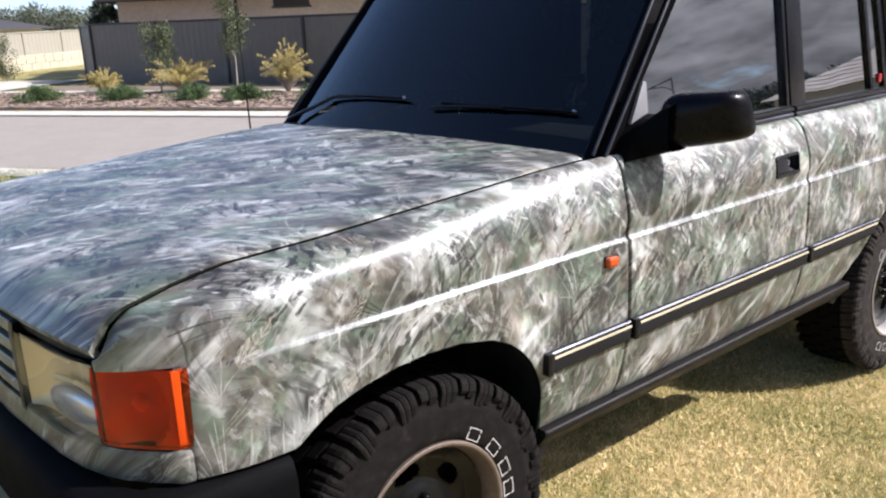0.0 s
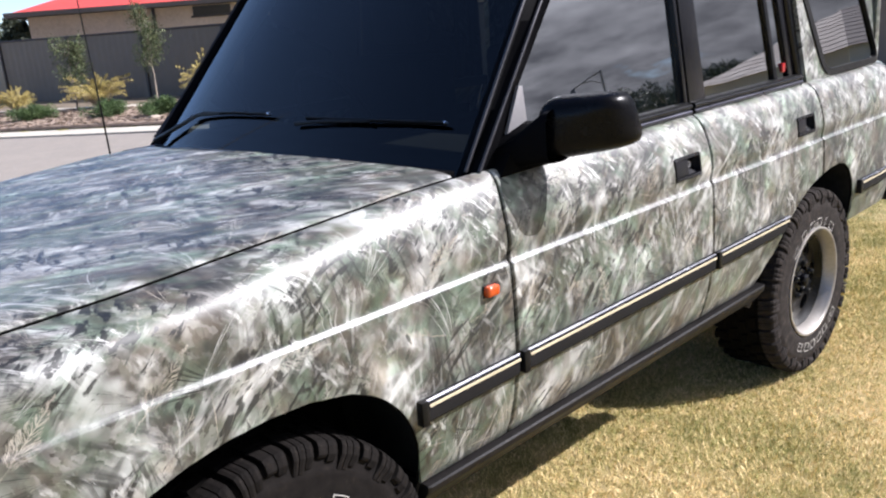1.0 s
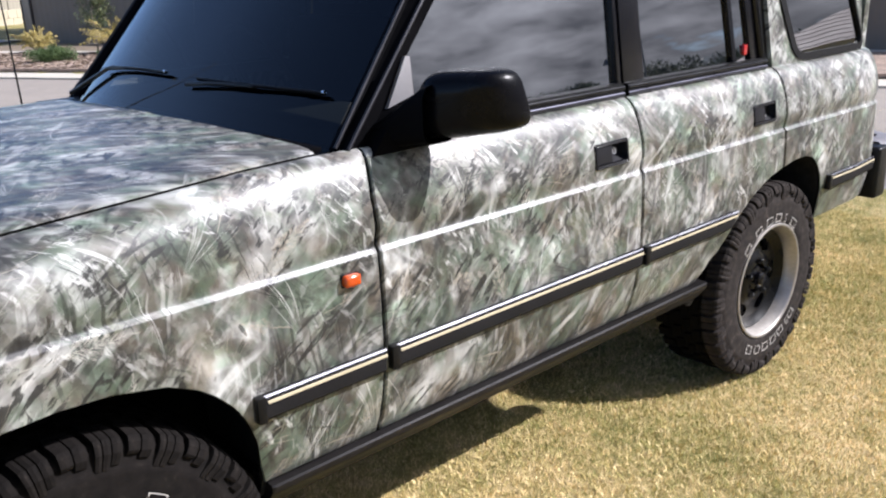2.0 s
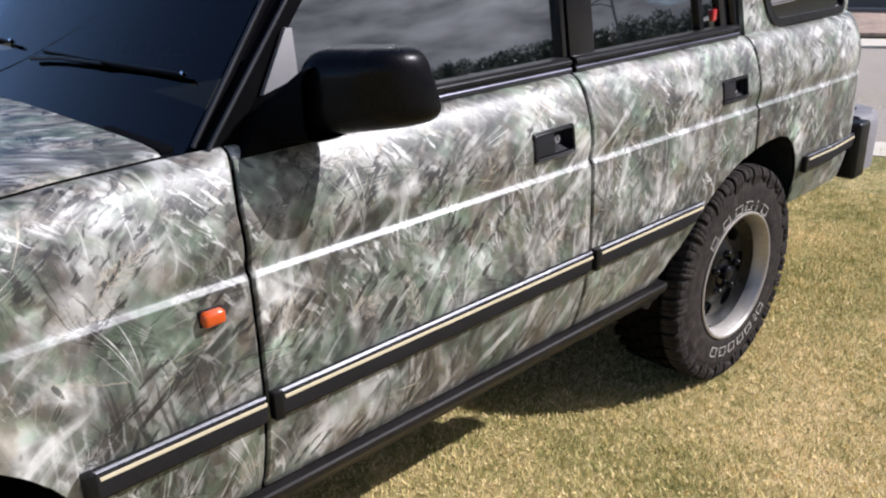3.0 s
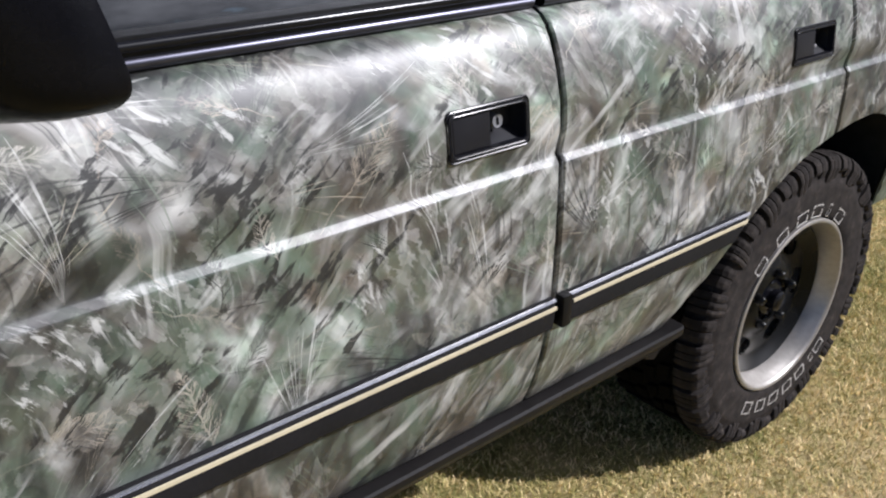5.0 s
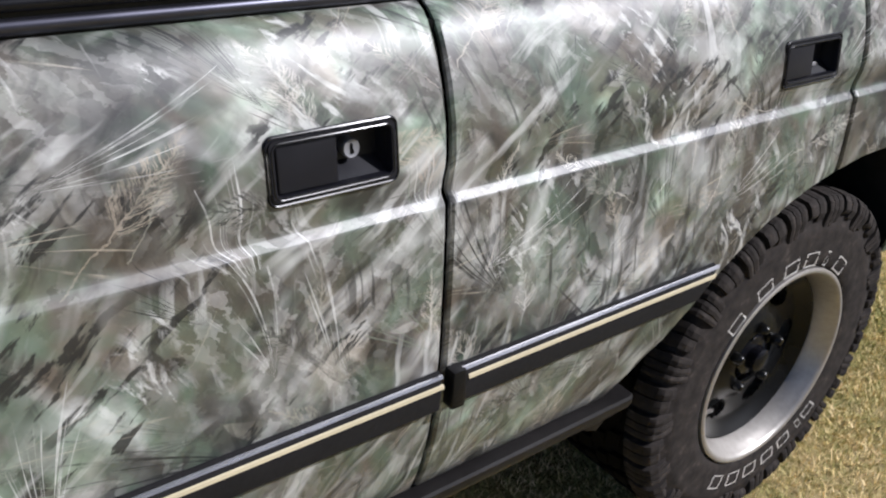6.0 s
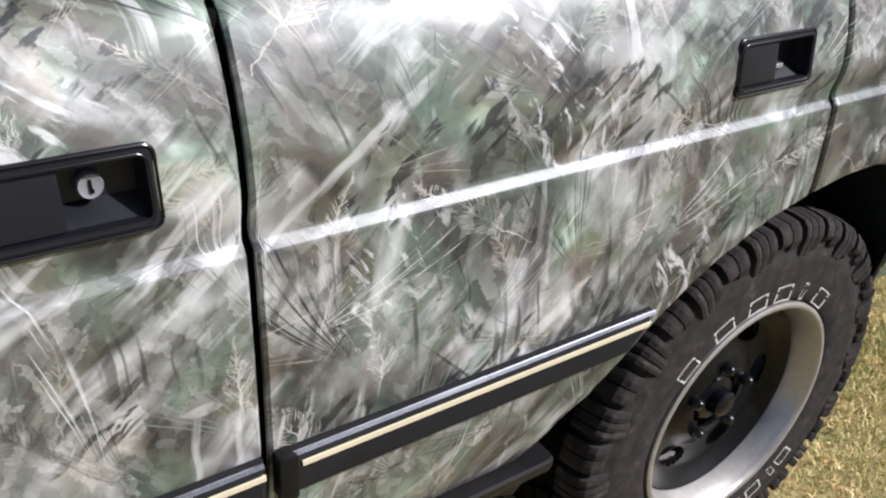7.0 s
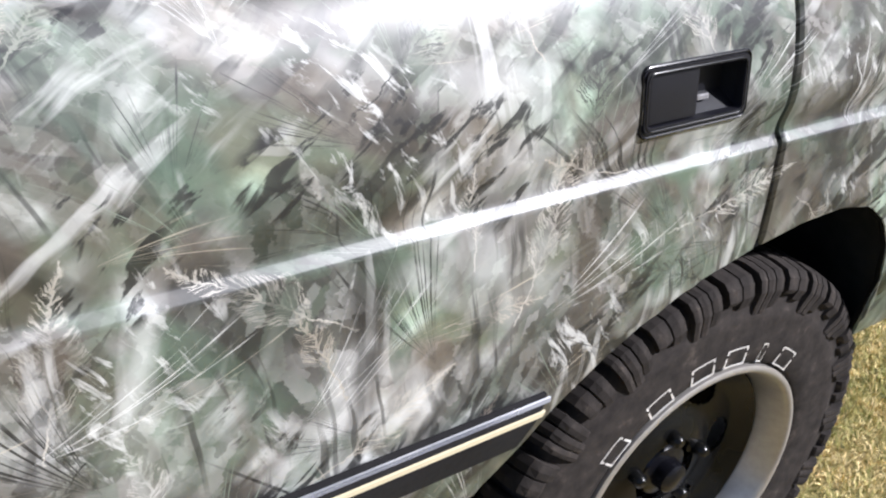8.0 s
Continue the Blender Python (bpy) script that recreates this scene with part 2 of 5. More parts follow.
    # broad leaves, some soft and some cut out crisply
    for scale, seed, across, along, size, rare, soft, frayed, stops, amount, where in (
            (6.0, 2.2, 2.2, 1.5, 0.46, 0.50, 0.6, 0.5, [(0.0, (0.055, 0.088, 0.062)), (0.45, (0.125, 0.175, 0.130)), (0.7, (0.085, 0.070, 0.056)), (1.0, (0.30, 0.30, 0.28))], 0.72, None),
            (10.0, 9.2, 2.4, 1.4, 0.42, 0.50, 0.85, 0.15, [(0.0, (0.014, 0.020, 0.018)), (0.4, (0.085, 0.125, 0.090)), (0.75, (0.110, 0.092, 0.074)), (1.0, (0.38, 0.38, 0.36))], 0.64, gate(4.0, 93.0, 0.42, 0.52)),
            (16.0, 15.2, 2.6, 1.2, 0.46, 0.35, 0.85, 0.12, [(0.0, (0.010, 0.010, 0.010)), (0.35, (0.045, 0.060, 0.045)), (0.6, (0.155, 0.205, 0.155)), (0.8, (0.26, 0.24, 0.20)), (1.0, (0.46, 0.455, 0.42))], 0.66, gate(4.4, 91.0, 0.50, 0.56)),
            (30.0, 27.2, 2.2, 1.0, 0.46, 0.35, 0.7, 0.3, [(0.0, (0.010, 0.010, 0.010)), (0.5, (0.020, 0.020, 0.018)), (0.6, (0.10, 0.12, 0.09)), (1.0, (0.46, 0.44, 0.40))], 0.80, gate(4.8, 97.0, 0.53, 0.58))):
        lf, r = leaves(scale, seed, across, along, size, rare, soft, frayed)
        lf = m.math("MULTIPLY", lf, where) if where else lf
        col = lay(col, lf, amount, m.ramp(r, stops), True)
    # close-packed small leaves
    _, jit = m.noise(uv, 80.0, 5, 0.65)
    for turn, across, along, seed, glo, stops, amount in (
            (0.5, 80.0, 26.0, 5.0, 0.44, [(0.0, (0.008, 0.008, 0.008)), (0.4, (0.05, 0.05, 0.044)), (0.7, (0.13, 0.16, 0.12)), (1.0, (0.46, 0.455, 0.43))], 0.36),
            (-0.65, 100.0, 34.0, 19.0, 0.46, [(0.0, (0.008, 0.008, 0.008)), (0.5, (0.10, 0.088, 0.07)), (1.0, (0.52, 0.51, 0.48))], 0.32)):
        v = m.nt.nodes.new("ShaderNodeTexVoronoi"); v.voronoi_dimensions = "2D"
        p = m.scaled(m.turned(m.added(uvs, m.scaled(jit, (0.026, 0.026, 0))), turn), (across, along, 0))
        m.put(v.inputs["Vector"], m.added(p, (seed, seed, 0))); v.inputs["Scale"].default_value = 1.0
        r, _, _ = m.split(v.outputs["Color"])
        col = lay(col, gate(5.5, seed + 1.3, glo, glo + 0.12), amount, m.ramp(r, stops))
    # broad soft stalks and streaks
    for turn, across, along, seed, lo, hi, gscale, glo, ghi, tint, amount in (
            (0.15, 14.0, 1.6, 11.0, 0.50, 0.62, 3.0, 0.50, 0.60, DARK, 0.70),
            (-0.60, 20.0, 4.0, 17.0, 0.48, 0.60, 3.6, 0.50, 0.58, OLIVE, 0.60),
            (0.42, 22.0, 2.6, 23.0, 0.54, 0.68, 3.2, 0.54, 0.64, PALE, 0.45),
            (1.05, 24.0, 2.2, 29.0, 0.53, 0.64, 3.6, 0.56, 0.64, PALE, 0.60),
            (-0.85, 26.0, 3.0, 37.0, 0.52, 0.62, 3.6, 0.54, 0.62, DARK, 0.72),
            (-0.25, 26.0, 3.4, 31.0, 0.49, 0.60, 4.0, 0.50, 0.58, BROWN, 0.55),
            (0.70, 46.0, 5.0, 43.0, 0.51, 0.60, 4.2, 0.49, 0.58, DARK, 0.62),
            (0.85, 52.0, 5.0, 53.0, 0.54, 0.64, 4.6, 0.53, 0.62, PALE, 0.40),
            (0.10, 70.0, 3.2, 47.0, 0.56, 0.64, 4.2, 0.54, 0.62, PALE, 0.40),
            (-0.15, 85.0, 3.6, 61.0, 0.55, 0.61, 4.2, 0.53, 0.60, DARK, 0.66)):
        f = m.math("MULTIPLY", m.ramp(drawn(turn, across, along, seed, 3.0, 0.5), [(lo, 0.0), (hi, 1.0)]), gate(gscale, seed, glo, ghi))
        col = lay(col, f, amount, tint)
    # ragged dark flecks in the depth of the thicket
    chip = m.ramp(drawn(0.85, 58.0, 15.0, 71.0, 4.0, 0.6, 0.4), [(0.53, 0.0), (0.58, 1.0)])
    col = lay(col, m.math("MULTIPLY", chip, gate(4.5, 73.0, 0.50, 0.55)), 0.90, DARK)
    chip = m.ramp(drawn(-0.5, 60.0, 18.0, 79.0, 5.0, 0.65, 0.6), [(0.54, 0.0), (0.62, 1.0)])
    col = lay(col, m.math("MULTIPLY", chip, gate(5.0, 83.0, 0.54, 0.61)), 0.6, PALE)
    # tufts of blades, each lot with its own slant
    for scale, seed, lean_to, sway, spread, count, length, thick, rare, tint, amount in (
            (3.4, 1.7, -0.5, 1.8, 0.42, 30.0, 0.20, 0.50, 0.20, DARK, 0.88),
            (4.2, 5.1, 0.5, 2.0, 0.38, 34.0, 0.17, 0.54, 0.25, PALE, 0.66),
            (5.2, 8.3, -0.2, 3.0, 0.34, 28.0, 0.13, 0.54, 0.30, (0.20, 0.235, 0.185), 0.75),
            (4.8, 12.9, 0.9, 2.4, 0.30, 22.0, 0.15, 0.56, 0.30, STRAW, 0.62),
            (6.4, 17.7, -0.9, 2.2, 0.45, 26.0, 0.10, 0.52, 0.30, DARK, 0.90),
            (3.0, 23.3, 0.2, 1.6, 0.16, 40.0, 0.24, 0.56, 0.35, PALE, 0.55)):
        col = lay(col, tuft(scale, seed, lean_to, sway, spread, count, length, thick, rare), amount, tint, True)
    # seed heads and bare twigs
    for scale, seed, lean_to, sway, length, wide, barbs, rare, stops, amount in (
            (4.6, 31.0, 0.3, 2.6, 0.15, 0.045, 250.0, 0.50, [(0.0, (0.62, 0.60, 0.54)), (1.0, (0.46, 0.39, 0.30))], 0.60),
            (5.4, 37.0, -0.4, 3.0, 0.12, 0.035, 230.0, 0.45, [(0.0, (0.012, 0.012, 0.012)), (1.0, (0.035, 0.035, 0.032))], 0.85),
            (6.6, 43.0, 0.6, 4.0, 0.09, 0.030, 290.0, 0.45, [(0.0, (0.66, 0.65, 0.60)), (0.6, (0.48, 0.40, 0.32)), (1.0, (0.24, 0.28, 0.23))], 0.58)):
        f, r = plume(scale, seed, lean_to, sway, length, wide, barbs, rare)
        col = lay(col, f, amount, m.ramp(r, stops), True)
    col = m.mix(m.ramp(fine, [(0.60, 0.0), (0.76, 0.11)]), col, STRAW)
    col = m.mix(m.ramp(fine, [(0.26, 0.14), (0.42, 0.0)]), col, DARK)
    m.color(m.mix(1.0, col, (0.90, 0.90, 0.90), "MULTIPLY"))
    dust, _ = m.noise(uv, 60, 3)
    m.put(m.bsdf.inputs["Roughness"], m.ramp(dust, [(0.3, 0.44), (0.7, 0.52)]))
    m.bsdf.inputs["Coat Weight"].default_value = 0.70
    m.bsdf.inputs["Coat Roughness"].default_value = 0.43
    orange, _ = m.noise(uv, 40, 3)
    m.bump(orange, 0.06, 0.003)
    return m.mat


CAMO = camo_paint()
BLACK_PLASTIC = plain("black_plastic", (0.004, 0.004, 0.0045), 0.40, spec=0.22, bump=0.12, grain=220)
BLACK_GLOSS = plain("black_gloss_trim", (0.004, 0.004, 0.0055), 0.22, spec=0.30, grain=30, vary=0.1)
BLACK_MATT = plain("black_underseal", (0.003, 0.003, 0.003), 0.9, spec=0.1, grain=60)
STRIP_GREY = plain("dark_grey_rubber_strip", (0.012, 0.0115, 0.012), 0.6, spec=0.12, grain=120, bump=0.1)
CREAM = plain("cream_pinstripe", (0.46, 0.40, 0.27), 0.4, grain=90, vary=0.08)
# front rim: the shade under the wing is put into this brown
RIM_SHADED = plain("brake_dusted_rim", (0.15, 0.115, 0.09), 0.5, 0.4, grain=60, vary=0.3, bump=0.08)
ALLOY = plain("worn_silver_paint", (0.33, 0.31, 0.285), 0.40, 0.55, grain=70, vary=0.18, bump=0.05)
HANDLE_BLACK = plain("moulded_black_handle", (0.0075, 0.0075, 0.0105), 0.40, spec=0.28, grain=120, vary=0.15, bump=0.03)
STEEL_BLACK = plain("black_wheel_paint", (0.004, 0.004, 0.004), 0.26, spec=0.20, grain=50)
SIGNAL_INNER = plain("signal_inner_plastic", (0.56, 0.52, 0.46), 0.35, 0.1, grain=30, vary=0.1)
DARK_METAL = plain("polished_strip", (0.46, 0.46, 0.49), 0.24, 0.95, grain=60, vary=0.1)
BUMPER_BLACK = plain("bumper_plastic", (0.003, 0.003, 0.0036), 0.62, spec=0.02, grain=150, bump=0.1)
# arch liner: colour raised above black to stand in for lens veil
LINER = plain("dusty_arch_liner", (0.030, 0.029, 0.027), 0.85, spec=0.1, grain=30, vary=0.4, bump=0.1)
BUMPER_GREY = plain("faded_grey_bumper", (0.16, 0.155, 0.165), 0.5, spec=0.3, grain=90, vary=0.25, bump=0.08)
BUMPER_WORN = plain("worn_bumper_plastic", (0.003, 0.003, 0.0033), 0.6, spec=0.03, grain=90, vary=0.35, bump=0.12)
MIRROR_BLACK = plain("mirror_housing_plastic", (0.003, 0.003, 0.004), 0.24, spec=0.12, grain=200, bump=0.06)
LOCK_SILVER = plain("dull_silver_lock", (0.20, 0.20, 0.21), 0.38, 0.3, grain=300, vary=0.1)
TRIM_BRIGHT = plain("bright_waist_trim", (0.065, 0.065, 0.083), 0.32, 0.9, grain=60, vary=0.08)
BEAD_GREY = plain("grey_pillar_bead", (0.045, 0.045, 0.05), 0.32, 0.7, grain=60, vary=0.1)
CHROME = plain("bright_metal", (0.7, 0.7, 0.7), 0.18, 1.0, grain=60, vary=0.05)
SILL_GREY = plain("scuffed_sill_plastic", (0.0085, 0.0075, 0.0075), 0.5, spec=0.25, grain=60, vary=0.4, bump=0.1)
SAIL_GREY = plain("pale_grey_paint", (0.17, 0.165, 0.17), 0.5, grain=80, vary=0.08)
LETTER_WHITE = plain("white_tyre_paint", (0.50, 0.48, 0.45), 0.7, grain=300, vary=0.3)
CABIN = plain("dark_cabin_trim", (0.018, 0.019, 0.018), 0.85, spec=0.2, grain=40)


def rubber(name, gain):
    """Tyre rubber, mottled with pale dust; gain: strength of all its colours."""
    m = Nodes(name, 0.85, spec=0.07)
    a, _ = m.noise(scale=35, detail=6, rough=0.65)
    b, _ = m.noise(scale=240, detail=3)
    m.color(m.ramp(a, [(p, tuple(v * gain for v in c)) for p, c in ((0.35, (0.013, 0.0115, 0.0108)), (0.60, (0.023, 0.0198, 0.018)), (0.8, (0.068, 0.056, 0.047)))]))
    m.bump(b, 0.25, 0.002)
    return m.mat


RUBBER = rubber("dusty_tyre_rubber", 1.5)
# the front tyre has a third of the rear one's colour strength
RUBBER_FRONT = rubber("clean_tyre_rubber", 0.5)
# inner tread rows: shade under the arch painted as near-black rubber
TREAD_SHADED = plain("clean_tread_rubber", (0.006, 0.0055, 0.005), 0.9, spec=0.04, grain=120, vary=0.3)


def glass(name, tint, rough=0.015, ior=1.5):
    """A tinted pane: dark see-through body and a mirror-like gloss by Fresnel."""
    m = Nodes(name)
    nt = m.nt
    see, gloss, fres, mix = (nt.nodes.new("ShaderNode" + k) for k in ("BsdfTransparent", "BsdfGlossy", "Fresnel", "MixShader"))
    see.inputs[0].default_value = (*tint, 1)
    gloss.inputs["Roughness"].default_value = rough
    fres.inputs[0].default_value = ior
    nt.links.new(fres.outputs[0], mix.inputs[0])
    nt.links.new(see.outputs[0], mix.inputs[1])
    nt.links.new(gloss.outputs[0], mix.inputs[2])
    nt.links.new(mix.outputs[0], nt.nodes["Material Output"].inputs[0])
    wave, _ = m.noise(scale=3.0, detail=1)
    b = nt.nodes.new("ShaderNodeBump")
    b.inputs["Strength"].default_value, b.inputs["Distance"].default_value = 0.08, 0.01
    nt.links.new(wave, b.inputs["Height"]); nt.links.new(b.outputs[0], gloss.inputs["Normal"])
    return m.mat


GLASS_SIDE = glass("smoked_side_glass", (0.03, 0.03, 0.034), ior=6.2)
GLASS_FRONT = glass("windscreen_glass", (0.14, 0.165, 0.16), ior=1.52)


def lens(name, col, rough=0.12):
    m = Nodes(name, rough)
    a, _ = m.noise(scale=60, detail=3)
    m.color(m.ramp(a, [(0.3, tuple(c * 0.8 for c in col)), (0.7, col)]))
    m.bsdf.inputs["Transmission Weight"].default_value = 0.35
    m.bsdf.inputs["Coat Weight"].default_value = 0.6
    return m.mat


AMBER = lens("amber_lens", (0.75, 0.10, 0.008))
AMBER_COVER = glass("amber_cover", (1.0, 0.130, 0.005), 0.06, 1.4)
CLEAR = glass("lamp_cover_glass", (0.94, 0.92, 0.86), 0.04, 1.35)
REFLECTOR = plain("lamp_reflector", (0.80, 0.68, 0.44), 0.30, 0.25, grain=12, vary=0.12)
LAMP_MIRROR = plain("lamp_mirror", (0.55, 0.60, 0.72), 0.22, 0.7, grain=20, vary=0.1)
RED_LENS = lens("red_lens", (0.55, 0.02, 0.02))


def lawn_mat(name, blade):
    m = Nodes(name, 0.75, spec=0.25)
    a, _ = m.noise(scale=1.3, detail=5, rough=0.6)
    b, _ = m.noise(scale=9, detail=5, rough=0.7)
    c, _ = m.noise(scale=26, detail=5, rough=0.7)
    f = m.math("ADD", m.math("MULTIPLY", a, 0.42), m.math("ADD", m.math("MULTIPLY", b, 0.30), m.math("MULTIPLY", c, 0.28)))
    # greener lawn behind the car, drier beside it
    x, _, _ = m.split(m.coord)
    f = m.math("SUBTRACT", f, m.ramp(m.math("MULTIPLY_ADD", x, 0.2, -0.5), [(0.0, 0.0), (0.35, 0.045)]))
    if blade:
        isl = m.nt.nodes.new("ShaderNodeNewGeometry").outputs["Random Per Island"]
        f = m.math("ADD", m.math("MULTIPLY", f, 0.7), m.math("MULTIPLY", isl, 0.3))
    # ground darker than blades: less bounce, and shade between blades put into colour
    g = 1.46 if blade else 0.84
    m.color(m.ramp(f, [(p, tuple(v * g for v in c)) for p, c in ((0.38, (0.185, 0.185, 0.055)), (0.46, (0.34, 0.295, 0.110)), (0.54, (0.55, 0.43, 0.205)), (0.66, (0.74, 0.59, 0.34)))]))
    if not blade:
        c, _ = m.noise(scale=130, detail=4, rough=0.7)
        m.bump(c, 0.8, 0.02)
    return m.mat


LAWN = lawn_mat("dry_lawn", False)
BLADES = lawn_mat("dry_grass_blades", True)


def leaf_mat(name, stops, rough=0.6):
    m = Nodes(name, rough, spec=0.3)
    isl = m.nt.nodes.new("ShaderNodeNewGeometry").outputs["Random Per Island"]
    a, _ = m.noise(scale=4, detail=3)
    m.color(m.ramp(m.math("ADD", m.math("MULTIPLY", isl, 0.7), m.math("MULTIPLY", a, 0.3)), stops))
    return m.mat


LEAF_GREEN = leaf_mat("green_leaves", [(0.2, (0.035, 0.05, 0.018)), (0.8, (0.11, 0.13, 0.05))])
LEAF_YELLOW = leaf_mat("yellow_foliage", [(0.2, (0.26, 0.22, 0.06)), (0.55, (0.52, 0.42, 0.13)), (0.9, (0.72, 0.60, 0.30))])
LEAF_COVER = leaf_mat("ground_cover_leaves", [(0.2, (0.03, 0.06, 0.02)), (0.8, (0.10, 0.15, 0.05))])
# distance haze is put into these lightened leaf colours
LEAF_FAR = leaf_mat("far_tree_leaves", [(0.2, (0.045, 0.058, 0.042)), (0.8, (0.11, 0.125, 0.085))])
CHIPS = leaf_mat("bark_chips", [(0.1, (0.05, 0.036, 0.028)), (0.5, (0.20, 0.145, 0.105)), (0.9, (0.40, 0.32, 0.25))], 0.9)
BARK = plain("pale_bark", (0.30, 0.25, 0.2), 0.85, grain=25, vary=0.3, bump=0.4)
ASPHALT = plain("pale_road", (0.245, 0.215, 0.182), 0.9, grain=30, vary=0.15, bump=0.3)
CONCRETE = plain("kerb_concrete", (0.46, 0.42, 0.35), 0.9, grain=14, vary=0.15, bump=0.2)
SOIL = plain("dry_brown_soil", (0.155, 0.120, 0.080), 0.95, grain=9, vary=0.4, bump=0.6)
MULCH = plain("bark_mulch", (0.27, 0.20, 0.155), 0.95, grain=14, vary=0.6, bump=0.8)
FENCE_DARK = plain("dark_grey_fence_steel", (0.128, 0.108, 0.086), 0.55, grain=5, vary=0.1)
FENCE_CREAM = plain("cream_fence_steel", (0.27, 0.25, 0.20), 0.55, grain=5, vary=0.06)
LIMESTONE = plain("limestone_blocks", (0.38, 0.34, 0.25), 0.9, grain=7, vary=0.15, bump=0.3)
BRICK = plain("pale_face_brick", (0.50, 0.41, 0.34), 0.9, grain=11, vary=0.2, bump=0.2)
ROOF_RED = plain("red_roof_sheet", (0.55, 0.07, 0.05), 0.45, grain=6, vary=0.12)
ROOF_DARK = plain("dark_roof_tile", (0.05, 0.047, 0.047), 0.7, grain=6, vary=0.2)
ROOF_TILE = plain("grey_brown_roof_tile", (0.19, 0.16, 0.145), 0.8, grain=9, vary=0.2)
GUTTER = plain("dark_gutter", (0.03, 0.026, 0.028), 0.5, grain=9)
WALL_PALE = plain("pale_render", (0.52, 0.49, 0.43), 0.9, grain=4, vary=0.08)
WINDOW_DARK = plain("dark_window", (0.02, 0.018, 0.018), 0.1, grain=3)
POLE = plain("galvanised_pole", (0.12, 0.12, 0.12), 0.5, 0.5, grain=20)

# ---- mesh helpers ----


def finish(bm, name, mat, parent=None, label="", sharp=38, smooth=True):
    bm.normal_update()
    if smooth:
        for f in bm.faces:
            f.smooth = True
        lim = radians(sharp)
        for e in bm.edges:
            if len(e.link_faces) == 2 and e.calc_face_angle(0) > lim:
                e.smooth = False
    me = bpy.data.meshes.new(name)
    bm.to_mesh(me)
    bm.free()
    me.materials.append(mat)
    ob = new(name, me)
    ob.parent = parent
    return tagged(ob, label) if label else ob


def part(name, bm, material, parent, label="", sharp=38):
    return finish(bm, name, material, parent, label, sharp)


def raw(name, verts, faces, mat, parent=None, label="", smooth=False):
    me = bpy.data.meshes.new(name)
    me.from_pydata([tuple(v) for v in verts], [], [tuple(f) for f in faces])
    me.materials.append(mat)
    if smooth:
        for p in me.polygons:
            p.use_smooth = True
    ob = new(name, me)
    ob.parent = parent
    return tagged(ob, label) if label else ob


def box(lo, hi, bevel=0.0, seg=2, m=None, bm=None):
    bm = bm or bmesh.new()
    lo, hi = Vector(lo), Vector(hi)
    made = bmesh.ops.create_cube(bm, size=1, matrix=Matrix.Translation((lo + hi) / 2) @ Matrix.Diagonal((*(hi - lo), 1)))["verts"]
    if bevel:
        es = list({e for v in made for e in v.link_edges})
        r = bmesh.ops.bevel(bm, geom=es, offset=bevel, segments=seg, affect="EDGES", profile=0.6)
        made = list({v for f in r["faces"] for v in f.verts} | {v for v in made if v.is_valid})
    if m:
        bmesh.ops.transform(bm, matrix=m, verts=made)
    return bm


def grid(rows, bm=None, close=False):
    """A sheet through rows of points."""
    bm = bm or bmesh.new()
    vs = [[bm.verts.new(p) for p in r] for r in rows]
    for a, b in zip(vs, vs[1:]):
        k = len(a)
        for i in range(k if close else k - 1):
            q = [a[i], a[(i + 1) % k], b[(i + 1) % k], b[i]]
            if len({tuple(round(c, 6) for c in v.co) for v in q}) >= 3:
                try:
                    bm.faces.new(q)
                except ValueError:
                    pass
    return bm


def hem(bm, depth):
    """Turns the open edge of a sheet inwards, to the car's middle."""
    bmesh.ops.remove_doubles(bm, verts=bm.verts, dist=1e-5)
    es = [e for e in bm.edges if e.is_boundary]
    r = bmesh.ops.extrude_edge_only(bm, edges=es)
    bmesh.ops.translate(bm, verts=[v for v in r["geom"] if isinstance(v, bmesh.types.BMVert)], vec=depth)
    bmesh.ops.recalc_face_normals(bm, faces=bm.faces)
    return bm


def revolve(profile, segs, centre, bm=None):
    """Turns (radius, y) points about the y axis through centre."""
    rows = []
    for k in range(segs + 1):
        a = 2 * math.pi * k / segs
        rows.append([(centre[0] + r * math.cos(a), centre[1] + y, centre[2] + r * math.sin(a)) for r, y in profile])
    bm = grid(rows, bm)
    bmesh.ops.remove_doubles(bm, verts=bm.verts, dist=1e-5)
    bmesh.ops.recalc_face_normals(bm, faces=bm.faces)
    return bm


def tube(points, radius, segs=8, bm=None, taper=None):
    pts = [Vector(p) for p in points]
    rows = []
    for i, p in enumerate(pts):
        d = (pts[min(i + 1, len(pts) - 1)] - pts[max(i - 1, 0)]).normalized()
        s = d.cross(Vector((0.02, 0.03, 1)) if abs(d.z) < 0.95 else Vector((1, 0, 0.02))).normalized()
        u = s.cross(d)
        r = radius if taper is None else radius + (taper - radius) * i / (len(pts) - 1)
        rows.append([p + r * (math.cos(a) * s + math.sin(a) * u) for a in (2 * math.pi * k / segs for k in range(segs))])
    bm = grid(rows, bm, close=True)
    return bm


def slab(poly, face, thick, bm=None, bevel=0.0):
    """An upright plate: (x, z) outline on the sheet face(x, z) -> y, thick towards the car's middle."""
    bm = bm or bmesh.new()
    a = [bm.verts.new((x, face(x, z), z)) for x, z in poly]
    b = [bm.verts.new((x, face(x, z) + thick, z)) for x, z in poly]
    k = len(poly)
    fs = [bm.faces.new(a), bm.faces.new(b[::-1])]
    for i in range(k):
        fs.append(bm.faces.new((a[i], b[i], b[(i + 1) % k], a[(i + 1) % k])))
    bmesh.ops.recalc_face_normals(bm, faces=fs)
    if bevel:
        es = [e for e in bm.edges if e.verts[0] in a and e.verts[1] in a]
